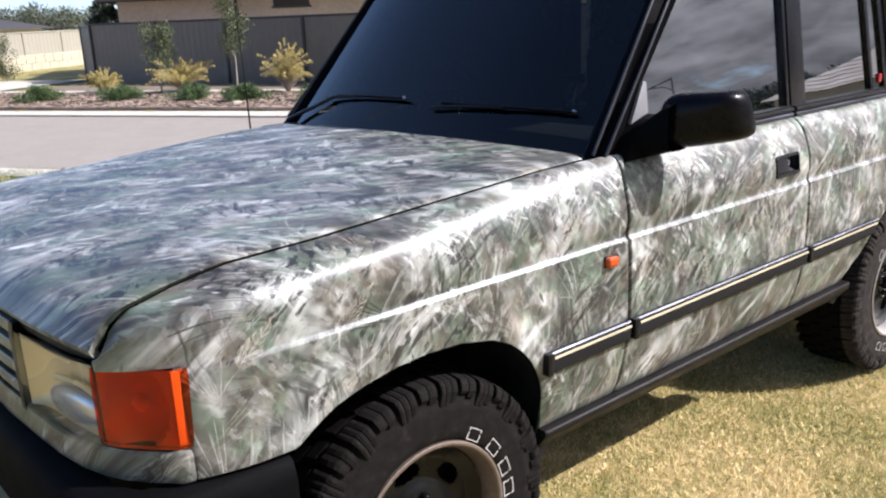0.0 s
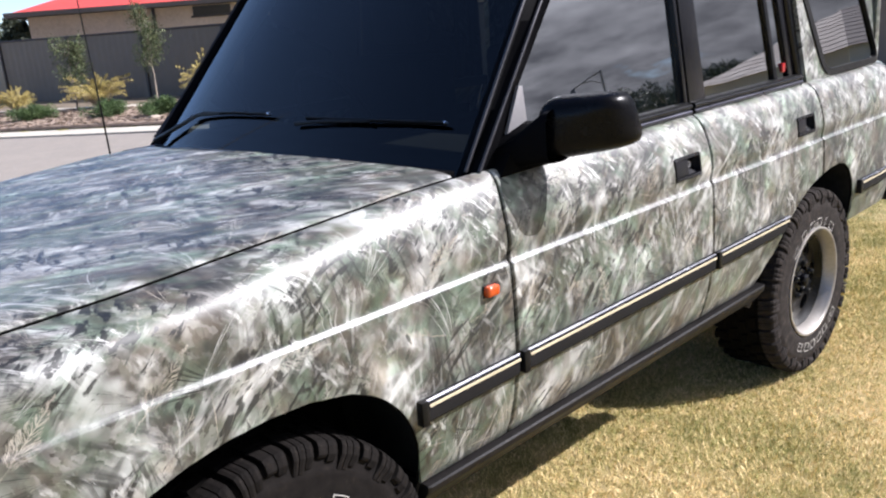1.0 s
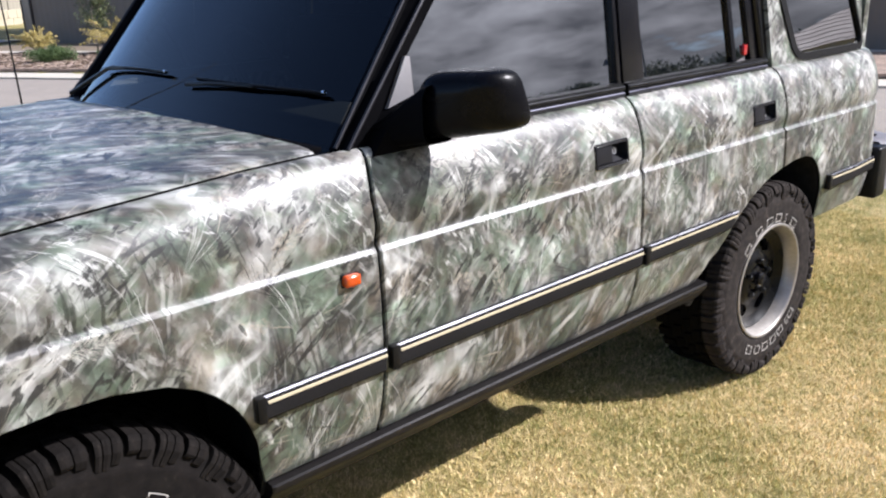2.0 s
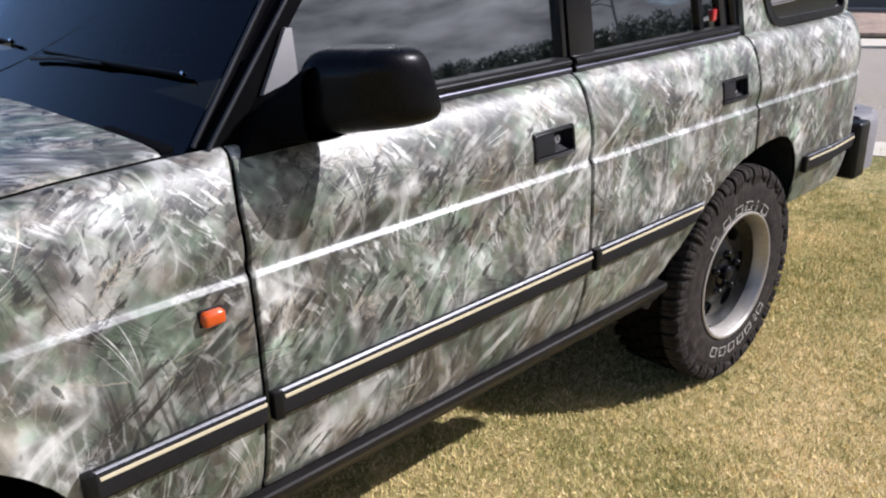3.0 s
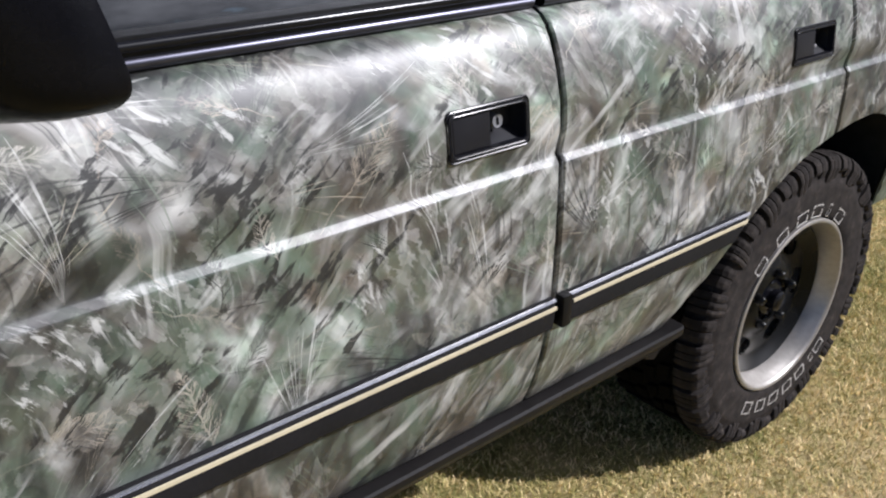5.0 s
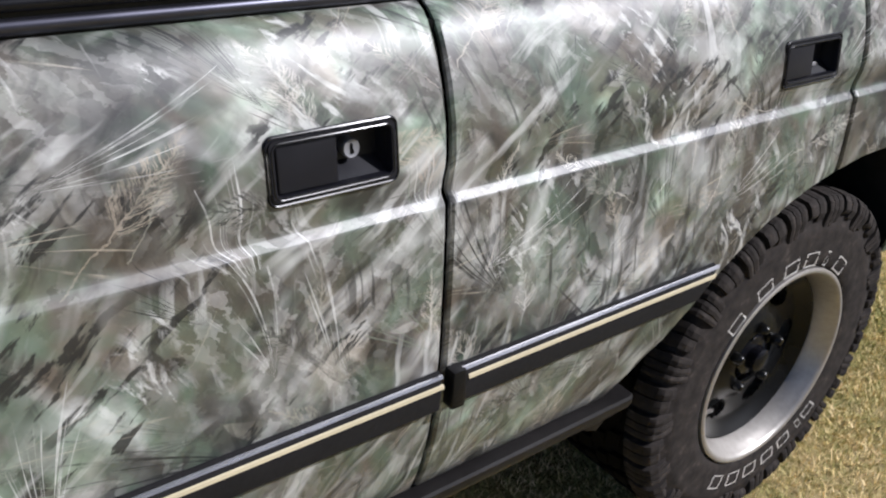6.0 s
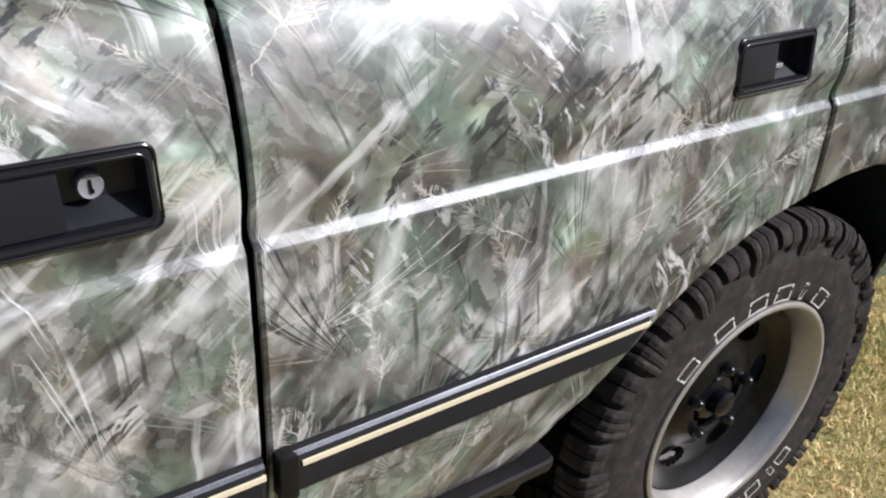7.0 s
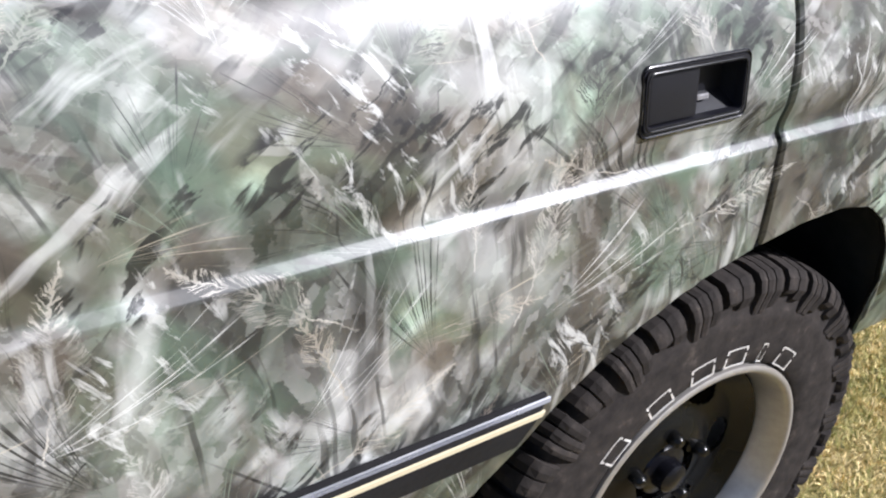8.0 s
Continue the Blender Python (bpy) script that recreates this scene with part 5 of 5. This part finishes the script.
    for a in (-44, -52, -63, -75, -88, -101, -115):
        part("lettering", mark_mesh(radians(a) + turn, 0.259, 0.293, 0.041 if a != -52 else 0.014), LETTER_WHITE, w, "white outlined lettering bar")
    return w


wheel(REAR_X - 0.020, 0.024, AXLE_Z - 0.006, 0.0, RUBBER, ALLOY, "wheel with worn silver rim and black centre")
wheel(FRONT_X - 0.004, 0.024, AXLE_Z - 0.006, -1.40, RUBBER_FRONT, RIM_SHADED, "wheel with a brown rim, darkened for shade")
for x in (FRONT_X, REAR_X):
    o = part("far_wheel", revolve([(0.0, 0.2), (0.2, 0.2), (0.23, 0.255), (0.30, 0.262), (0.36, 0.25), (0.385, 0.22), (0.385, 0.03), (0.36, 0.0), (0.2, 0.0), (0.0, 0.03)], 40, (0, 0, 0)), RUBBER, car)
    o.location = (x, 2 * CENTRE - 0.29, AXLE_Z)

# ---- ground and street ----
ALONG, ACROSS = Vector((0.495, -0.869, 0)), Vector((0.869, 0.495, 0))


def street(s, n, z=0.0):
    return ALONG * s + ACROSS * n + Vector((0, 0, z))


def ground_z(x, y):
    n = 0.869 * x + 0.495 * y
    t = np.clip((n - 3.0) / 2.6, 0, 1)
    dip = -0.06 * t * t * (3 - 2 * t) - 0.07 * np.clip((n - 5.75) / 0.2, 0, 1)
    return dip + 0.07 * np.clip((n - 11.72) / 0.1, 0, 1)


def build_ground():
    near = np.arange(-6, 30.01, 0.4)
    far = np.array([40, 60, 100, 200, 500, 1500])
    c = np.concatenate([-far[::-1], near, far])
    X, Y = np.meshgrid(c, c, indexing="ij")
    Z = ground_z(X, Y)
    Z = Z + 0.006 * np.sin(X * 3.1 + Y) * np.cos(Y * 2.7 - X * 1.3) * (np.abs(X) < 30)
    k = len(c)
    V = np.stack([X, Y, Z], -1).reshape(-1, 3)
    F = [(i * k + j, (i + 1) * k + j, (i + 1) * k + j + 1, i * k + j + 1) for i in range(k - 1) for j in range(k - 1)]
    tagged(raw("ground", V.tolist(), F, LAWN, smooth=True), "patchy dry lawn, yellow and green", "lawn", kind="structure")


build_ground()


def strip(name, n0, n1, z, mat, label, category, s0=-60, s1=60, thick=0.0, step=1.0):
    rows = []
    for s in np.arange(s0, s1 + 0.1, step):
        sec = [street(s, n0, z - thick), street(s, n0, z), street(s, n1, z), street(s, n1, z - thick)] if thick else [street(s, n0, z), street(s, n1, z)]
        rows.append(sec)
    bm = grid(rows)
    bmesh.ops.recalc_face_normals(bm, faces=bm.faces)
    return tagged(finish(bm, name, mat, smooth=False), label, category, kind="structure")


strip("road", 5.95, 11.12, -0.118, ASPHALT, "pale grey sunlit residential road", "road")
strip("kerb_near", 5.55, 5.95, -0.05, CONCRETE, "pale concrete kerb beside the lawn", "kerb", thick=0.12)
strip("kerb_far", 11.12, 11.80, -0.085, CONCRETE, "pale concrete kerb along the garden bed", "kerb", thick=0.13)
strip("garden_bed", 11.80, 14.75, -0.015, MULCH, "bark mulch bed between kerb and path", "garden bed", thick=0.05)
strip("soil_strip", 15.15, 21.5, -0.045, SOIL, "bare brown soil under the dark fence", "soil", s0=-17.2, thick=0.05)
strip("side_path", 15.15, 18.6, -0.02, CONCRETE, "pale concrete path round the corner", "footpath", s1=-17.4, thick=0.05)
strip("footpath", 14.75, 15.15, -0.01, CONCRETE, "pale concrete edging along the mulch bed", "footpath", thick=0.05)


def blades(name, cx, cy, count, height, spread, mat, region, seed):
    rng = np.random.default_rng(seed)
    if spread > 1:
        x, y = rng.normal(cx, spread, count), rng.normal(cy, spread * 0.7, count)
    else:
        x = rng.uniform(region[0], region[1], count)
        y = rng.uniform(region[2], region[3], count)
    z = ground_z(x, y) + 0.006 * np.sin(x * 3.1 + y) * np.cos(y * 2.7 - x * 1.3) - 0.002
    h = height * rng.uniform(0.4, 1.2, count)
    a = rng.uniform(0, 2 * np.pi, count)
    lean = rng.uniform(0.2, 1.4, count) * h
    b = rng.uniform(0, 2 * np.pi, count)
    w = rng.uniform(0.0006, 0.0015, count)
    base = np.stack([x, y, z], 1)
    side = np.stack([np.cos(a) * w, np.sin(a) * w, np.zeros(count)], 1)
    mid = base + np.stack([np.cos(b) * lean * 0.35, np.sin(b) * lean * 0.35, h * 0.6], 1)
    tip = base + np.stack([np.cos(b) * lean, np.sin(b) * lean, h], 1)
    V = np.stack([base - side, base + side, mid + side * 0.8, mid - side * 0.8, tip], 1).reshape(-1, 3)
    i = np.arange(count) * 5
    me = bpy.data.meshes.new(name)
    me.vertices.add(len(V)); me.vertices.foreach_set("co", V.astype(np.float32).ravel())
    loops = np.stack([i, i + 1, i + 2, i + 3, i + 3, i + 2, i + 4], 1).ravel()
    me.loops.add(len(loops)); me.loops.foreach_set("vertex_index", loops.astype(np.int32))
    starts = np.stack([i // 5 * 7, i // 5 * 7 + 4], 1).ravel()
    me.polygons.add(len(starts)); me.polygons.foreach_set("loop_start", starts.astype(np.int32))
    me.update(calc_edges=True); me.validate()
    me.materials.append(mat)
    return new(name, me)


tagged(blades("lawn_grass", 0, 0, 230000, 0.017, 0.02, BLADES, (0.6, 5.0, -0.9, 1.4), 4), "short dry lawn grass blades", "grass", kind="stuff")
tagged(blades("lawn_grass", 0, 0, 110000, 0.021, 0.02, BLADES, (2.6, 9.5, -2.0, 3.0), 5), "short dry lawn grass blades", "grass", kind="stuff")

tagged(blades("lawn_grass", 2.6, 0.0, 240000, 0.019, 2.6, BLADES, None, 7), "short dry lawn grass blades", "grass", kind="stuff")
tagged(blades("verge_grass", 0, 0, 15000, 0.085, 0.02, LEAF_COVER, (-2.5, 1.9, 7.4, 9.35), 6), "green weeds on the verge by the kerb", "grass", kind="stuff")


def leaf_cloud(name, centres, count, size, mat, parent, seed, droop=0.0, long=2.0):
    """Many small leaves round limb ends: centres are (x, y, z, radius, flatness)."""
    rng = np.random.default_rng(seed)
    C = np.array(centres)
    pick = rng.integers(0, len(C), count)
    d = rng.normal(size=(count, 3))
    d /= np.linalg.norm(d, axis=1)[:, None]
    r = C[pick, 3] * rng.uniform(0.15, 1.0, count) ** 0.6
    p = C[pick, :3] + d * r[:, None] * np.stack([np.ones(count), np.ones(count), C[pick, 4]], 1)
    u = d * 0.6 + rng.normal(size=(count, 3)) * 0.6 + np.array([0, 0, 0.5 - droop])
    u /= np.linalg.norm(u, axis=1)[:, None]
    v = np.cross(u, rng.normal(size=(count, 3)))
    v /= np.linalg.norm(v, axis=1)[:, None]
    s = size * rng.uniform(0.5, 1.3, count)[:, None]
    V = np.stack([p, p + u * s * long * 0.5 + v * s * 0.3, p + u * s * long, p + u * s * long * 0.5 - v * s * 0.3], 1).reshape(-1, 3)
    F = [(4 * k, 4 * k + 1, 4 * k + 2, 4 * k + 3) for k in range(count)]
    return raw(name, V.tolist(), F, mat, parent)


def young_tree(s, n, height, width, seed, label, low=0.4):
    rng = random.Random(seed)
    o = street(s, n, -0.03)
    root = tagged(new("young_tree"), label, "tree", "street garden trees")
    root.location = o
    top = Vector((0.06, -0.05, height))
    bm = tube([(0, 0, 0), (0.02, 0.0, height * 0.3), (-0.01, 0.02, height * 0.6), top], 0.022, 7, taper=0.006)
    cs = []
    for k in range(20):
        t = rng.uniform(low * 0.7, 0.9)
        a = rng.uniform(0, 6.3)
        w = width * (1.1 - 0.6 * t) * rng.uniform(0.35, 1.0)
        p = Vector((0.01, 0.01, height * t))
        q = p + Vector((math.cos(a) * w, math.sin(a) * w, height * min(0.22, 1.02 - t) * rng.uniform(0.5, 1.1)))
        tube([p, (p + q) / 2 + Vector((0, 0, -0.02)), q], 0.007, 5, bm, taper=0.003)
        for f, g in ((0.4, 0.22), (0.7, 0.26), (1.0, 0.2)):
            cs.append((*(p.lerp(q, f)), width * g, 1.8))
    part("trunk", bm, BARK, root)
    leaf_cloud("crown", cs, 3400, 0.032, LEAF_GREEN, root, seed, 0.2)
    return root


young_tree(-12.2, 14.6, 1.50, 0.56, 3, "slim young garden tree with sparse green crown", 0.3)
young_tree(-10.7, 15.4, 2.05, 0.66, 8, "staked young garden tree with olive green crown", 0.5)
young_tree(-21.0, 18.6, 1.25, 0.5, 12, "grey-green young shrub beside the footpath", 0.1)


def bush(s, n, w, h, seed, mat, label, count=2600, size=0.05, group="yellow bushes"):
    rng = random.Random(seed)
    o = street(s, n, -0.03)
    root = tagged(new("bush"), label, "bush", group)
    root.location = o
    bm = bmesh.new()
    cs = []
    plume = mat is LEAF_YELLOW
    for k in range(90 if plume else 26):
        a = rng.uniform(0, 6.3)
        r = w * rng.uniform(0.15, 1.0)
        z = h * rng.uniform(0.30 if plume else 0.45, 1.0) * (1.15 - (0.35 if plume else 0.55) * r / w)
        tip = Vector((math.cos(a) * r, math.sin(a) * r, z)) * (rng.uniform(0.9, 1.25) if plume else 1.0)
        arch = Vector((0, 0, (0.20 if plume else 0.08) * h))
        tube([(0, 0, 0.0), tip * 0.55 + arch, tip], 0.006, 4, bm, taper=0.002)
        for t in (0.35, 0.5, 0.65, 0.78, 0.9, 1.0) if plume else (0.5, 0.75, 1.0):
            cs.append((*(tip * t + arch * 4 * t * (1 - t) + Vector((0, 0, 0.03 * h))), w * (0.080 - 0.066 * t if plume else 0.20), 1.1))
    part("stems", bm, BARK, root)
    leaf_cloud("foliage", cs, count * 5 if plume else count * 2, size * (0.26 if plume else 0.55), mat, root, seed, 0.0 if plume else 0.15, 2.6 if plume else 2.6)
    return root


bush(-14.1, 14.9, 0.48, 0.46, 21, LEAF_YELLOW, "low yellow feathery bush in the mulch bed", 3400)
bush(-11.7, 14.7, 0.80, 0.68, 22, LEAF_YELLOW, "wide yellow feathery bush in the mulch bed", 5200)
bush(-8.9, 14.6, 0.58, 0.88, 23, LEAF_YELLOW, "tall bright yellow bush in the mulch bed", 4200)
bush(-6.4, 14.6, 0.58, 0.85, 24, LEAF_YELLOW, "tall bright yellow bush in the mulch bed", 3600)
for k, (s, n, w) in enumerate(((-14.0, 12.8, 0.50), (-12.1, 13.1, 0.50), (-10.3, 13.1, 0.50), (-8.9, 12.9, 0.50), (-7.2, 12.9, 0.5))):
    bush(s, n, w, 0.26, 40 + k, LEAF_COVER, "low dark green ground cover clump", 4200, 0.04, "ground cover clumps")
bm = bmesh.new()
bmesh.ops.create_icosphere(bm, subdivisions=2, radius=0.09, matrix=Matrix.Translation(street(-8.75, 12.35, 0.0)) @ Matrix.Diagonal((1.4, 1.0, 0.5, 1)))
for v in bm.verts:
    v.co += 0.02 * noise.noise_vector(v.co * 9)
tagged(finish(bm, "rock", BARK), "pale flat rock in the mulch bed", "rock")


def chips(count, seed):
    """Loose bark lying on the mulch bed."""
    rng = np.random.default_rng(seed)
    s, n = rng.uniform(-30, 2, count), rng.uniform(11.85, 14.7, count)
    a, r, w = rng.uniform(0, 6.28, count), rng.uniform(0.02, 0.09, count), rng.uniform(0.012, 0.03, count)
    V, F = [], []
    for k in range(count):
        c = street(s[k], n[k], -0.012 + 0.01 * rng.random())
        u = Vector((math.cos(a[k]), math.sin(a[k]), 0.25 * (rng.random() - 0.5)))
        v = Vector((-u.y, u.x, 0.3 * (rng.random() - 0.3)))
        q = [c - u * r[k] - v * w[k], c + u * r[k] - v * w[k], c + u * r[k] * 0.8 + v * w[k], c - u * r[k] * 0.9 + v * w[k]]
        V += [(p.x, p.y, p.z + d) for d in (0.0, 0.012) for p in q]
        b = 8 * k
        F += [(b + 4, b + 5, b + 6, b + 7)] + [(b + i, b + (i + 1) % 4, b + 4 + (i + 1) % 4, b + 4 + i) for i in range(4)]
    tagged(raw("bark_chips", V, F, CHIPS), "loose brown bark chips over the mulch bed", "mulch", kind="stuff")


chips(7000, 9)


def fence(name, a, b, z0, z1, mat, post_mat, spacing, label):
    """Sheet-steel fence panels between posts, with a top rail."""
    a, b = Vector(a), Vector(b)
    d = (b - a)
    count = max(1, round(d.length / spacing))
    d.normalize()
    nrm = Vector((d.y, -d.x, 0))
    f = tagged(new(name), label, "fence")
    step = (b - a).length / count
    for k in range(count):
        p, rows = a + d * step * k, []
        m = int(step / 0.05)
        for i in range(m + 1):
            off = 0.004 if (i // 2) % 2 else -0.004
            q = p + d * step * i / m + nrm * off
            rows.append([(q.x, q.y, z0), (q.x, q.y, z1)])
        bm = grid(rows)
        part("panel", bm, mat, f, sharp=20)
    for k in range(count + 1):
        p = a + d * step * k
        part("post", box((-0.035, -0.035, z0), (0.035, 0.035, z1 + 0.015), 0.004, 1, Matrix.Translation((p.x, p.y, 0)) @ Matrix.Rotation(math.atan2(d.y, d.x), 4, "Z")), post_mat, f)
    part("top_rail", tube([a + Vector((0, 0, z1)), b + Vector((0, 0, z1))], 0.03, 6), post_mat, f)
    return f


CORNER, RUN = Vector((7.17, 23.61, 0)), Vector((0.369, -0.929, 0))
fence("dark_fence", CORNER, CORNER + RUN * 24.5, -0.08, 1.54, FENCE_DARK, GUTTER, 2.45, "dark grey sheet-steel boundary fence")
fence("dark_fence_return", CORNER, CORNER + Vector((0.22, 1.5, 0)), -0.08, 1.50, FENCE_DARK, GUTTER, 2.0, "dark grey sheet-steel side fence")


def house_red():
    h = tagged(new("brick_house"), "pale brick house with a red roof behind the fence", "house")
    a, b = Vector((8.6, 25.2, 0)), Vector((12.75, 23.2, 0))
    d = (b - a).normalized()
    nrm = Vector((-d.y, d.x, 0))
    m = Matrix(((d.x, nrm.x, 0, a.x), (d.y, nrm.y, 0, a.y), (0, 0, 1, 0), (0, 0, 0, 1)))
    L, W, z1 = 17.0, 5.2, 2.16

    def block(lo, hi, name, mat, parent=h):
        bm = box(lo, hi, 0, 1, m)
        bmesh.ops.recalc_face_normals(bm, faces=bm.faces)
        return part(name, bm, mat, parent)

    wall = block((0, 0, -0.1), (L, W, z1), "wall", BRICK)
    block((-0.55, -0.56, z1 + 0.02), (L + 0.5, -0.44, z1 + 0.15), "gutter", GUTTER)
    block((-0.50, -0.44, z1), (L + 0.5, W + 0.5, z1 + 0.03), "eaves", GUTTER)
    block((3.42, -0.08, -0.1), (3.52, -0.002, z1), "downpipe", GUTTER)
    w = block((4.62, -0.03, 1.86), (5.75, 0.05, z1 - 0.03), "window", WINDOW_DARK)
    block((4.55, -0.06, 1.80), (5.82, -0.031, 1.86), "window_sill", GUTTER, w)
    # brickwork, course by course, above the fence line
    rnd = random.Random(5)
    bm = bmesh.new()
    for k in range(11):
        z = 1.22 + 0.086 * k
        x = -0.12 * (k % 2)
        while x < 9.0:
            e = min(x + 0.23, 9.0)
            if e - max(x, 0.0) > 0.05 and not (e > 4.5 and x < 5.85 and z > 1.70):
                box((max(x, 0.0), -0.006 - 0.003 * rnd.random(), z), (e, 0.01, z + 0.076), 0, 1, m, bm)
            x += 0.24
    tagged(part("brickwork", bm, BRICK, wall), kind="stuff")
    c = [m @ Vector(q) for q in ((-0.55, -0.55, z1 + 0.1), (L + 0.5, -0.55, z1 + 0.1), (L - 2.6, W / 2, z1 + 1.0), (2.6, W / 2, z1 + 1.0), (-0.55, W + 0.5, z1 + 0.1), (L + 0.5, W + 0.5, z1 + 0.1))]
    bm = bmesh.new()
    v = [bm.verts.new(q) for q in c]
    for f in ((0, 1, 2, 3), (0, 3, 4), (4, 3, 2, 5), (1, 5, 2)):
        bm.faces.new([v[i] for i in f])
    bmesh.ops.recalc_face_normals(bm, faces=bm.faces)
    part("roof", bm, ROOF_RED, h, sharp=5)


house_red()


# the far corner across the side street
low = tagged(new("limestone_wall"), "cream limestone retaining wall at the far corner", "wall")
A, B = Vector((6.16, 32.98, 0)), Vector((11.2, 36.3, 0))
dAB = (B - A).normalized()
for k in range(22):
    for j in range(2):
        p = A + dAB * (0.5 * k + 0.25 * (j % 2) - 5)
        part("stone_block", box((0.006, -0.15, -0.12 + 0.32 * j), (0.494, 0.15, -0.12 + 0.32 * j + 0.314), 0.008, 1, Matrix.Translation(p) @ Matrix.Rotation(math.atan2(dAB.y, dAB.x), 4, "Z")), LIMESTONE, low)
fence("cream_fence", A - dAB * 6, B + dAB * 0.6, 0.50, 1.34, FENCE_CREAM, FENCE_CREAM, 2.2, "cream sheet-steel fence on the limestone wall")


def plain_house(name, centre, yaw, size, wall_h, roof_h, wall_mat, roof_mat, label, rows=0, base=0.0):
    h = tagged(new(name), label, "house")
    m = Matrix.Translation(centre) @ Matrix.Rotation(radians(yaw), 4, "Z")
    L, W = size
    part("wall", box((-L / 2, -W / 2, base), (L / 2, W / 2, wall_h), 0.0, 1, m), wall_mat, h)
    e = 0.6
    ridge = max(0.5, L / 2 - W / 2)
    def pitched(bm, lift):
        c = [(-L / 2 - e, -W / 2 - e, wall_h), (L / 2 + e, -W / 2 - e, wall_h), (L / 2 + e, W / 2 + e, wall_h), (-L / 2 - e, W / 2 + e, wall_h), (-ridge, 0, wall_h + roof_h), (ridge, 0, wall_h + roof_h)]
        v = [bm.verts.new(m @ Vector((x, y, z + lift))) for x, y, z in c]
        for f in ((0, 1, 5, 4), (1, 2, 5), (2, 3, 4, 5), (3, 0, 4), (3, 2, 1, 0)):
            bm.faces.new([v[i] for i in f])
    bm = bmesh.new()
    pitched(bm, 0.0)
    bmesh.ops.recalc_face_normals(bm, faces=bm.faces)
    roof = part("roof", bm, roof_mat, h, sharp=5)
    # tile courses, each standing proud of the one above
    for k in range(rows):
        t = (k + 0.5) / rows
        bm = bmesh.new()
        for sy in (-1, 1):
            y0 = sy * (W / 2 + e) * (1 - t)
            x0 = L / 2 + e - (L / 2 + e - ridge) * t
            z0 = wall_h + roof_h * t
            box((-x0, min(y0, y0 + sy * 0.03), z0 - 0.01), (x0, max(y0, y0 + sy * 0.03), z0 + 0.014), 0, 1, m, bm)
        for sx in (-1, 1):
            x0 = sx * (L / 2 + e - (L / 2 + e - ridge) * t)
            y0 = (W / 2 + e) * (1 - t)
            box((min(x0, x0 + sx * 0.03), -y0, wall_h + roof_h * t - 0.01), (max(x0, x0 + sx * 0.03), y0, wall_h + roof_h * t + 0.014), 0, 1, m, bm)
        part("tile_course", bm, roof_mat, roof)
    return h


plain_house("far_house", (6.8, 52.0, -0.3), 8, (11, 9), 1.75, 1.35, WALL_PALE, ROOF_DARK, "far pale house with a dark roof")
AZ = radians(73)
plain_house("tiled_house", (1.3 + 47 * math.sin(AZ), -47 * math.cos(AZ), 0), 24, (17, 10), 1.75, 2.0, WALL_PALE, ROOF_TILE, "pale house with a grey-brown tiled roof across the lawn", 10, -1.0)


def far_tree(p, height, width, seed, group):
    rng = random.Random(seed)
    root = tagged(new("gum_tree"), "distant dark green gum tree", "tree", group)
    root.location = p
    bm = tube([(0, 0, 0), (0.1, 0, height * 0.4), (0, 0.1, height * 0.8)], height * 0.03, 6, taper=height * 0.01)
    cs = []
    for k in range(12):
        a, t = rng.uniform(0, 6.3), rng.uniform(0.15, 0.95)
        w = width * rng.uniform(0.3, 1.0) * (1.15 - 0.6 * t)
        q = Vector((math.cos(a) * w, math.sin(a) * w, height * t))
        tube([(0, 0, height * t * 0.6), q], height * 0.012, 4, bm, taper=height * 0.004)
        cs.append((*q, width * 0.45, 0.75))
    part("trunk", bm, BARK, root)
    leaf_cloud("crown", cs, 2600, height * 0.055, LEAF_FAR, root, seed, 0.1, 1.8)
    return root


far_tree((9.55, 29.1, -0.2), 2.9, 0.42, 61, "trees behind the fence")
rng = random.Random(77)
for k in range(50):
    az = radians(36 + 34 * (k + rng.random()) / 50)
    d = rng.uniform(85, 110)
    far_tree((1.3 + d * math.sin(az), -d * math.cos(az), -1.0), rng.uniform(2.4, 4.4) * (0.9 + 0.55 * (k / 50) ** 2), rng.uniform(2.2, 3.4), 200 + k, "trees behind the lawn")
for k in range(60):
    d = rng.uniform(120, 170)
    az = radians(4 + 24 * (k + rng.random()) / 60)
    far_tree((-1.2 + d * math.sin(az), d * math.cos(az), -0.5), rng.uniform(2.6, 4.6) * (0.85 + 0.3 * k / 60), rng.uniform(3.0, 5.0), 300 + k, "trees on the skyline")


def street_lamp(p, height, aim, thick=0.11):
    """A pole with a curved arm and a hanging lantern."""
    root = tagged(new("street_lamp"), "dark street lamp with a curved arm", "street lamp")
    root.location = p
    a = Vector((math.cos(aim), math.sin(aim), 0))
    part("pole", tube([(0, 0, 0), (0, 0, height * 0.5), (0, 0, height)], thick, 8, taper=thick * 0.55), POLE, root)
    part("arm", tube([(0, 0, height - 0.1), a * 1.1 + Vector((0, 0, height - 0.35)), a * 2.3 + Vector((0, 0, height - 0.75))], 0.045, 6), POLE, root)
    part("brace", tube([(0, 0, height - 0.9), a * 0.7 + Vector((0, 0, height - 0.55)), a * 1.6 + Vector((0, 0, height - 0.52))], 0.04, 6), POLE, root)
    bm = bmesh.new()
    q = a * 2.35 + Vector((0, 0, height - 0.95))
    bmesh.ops.create_cone(bm, cap_ends=True, segments=14, radius1=0.32, radius2=0.08, depth=0.42, matrix=Matrix.Translation(q))
    part("lantern", bm, POLE, root)
    return root


az = radians(54.8)
street_lamp((1.3 + 58 * math.sin(az), -58 * math.cos(az), -0.8), 5.7, radians(-90 + 54.8 - 80))
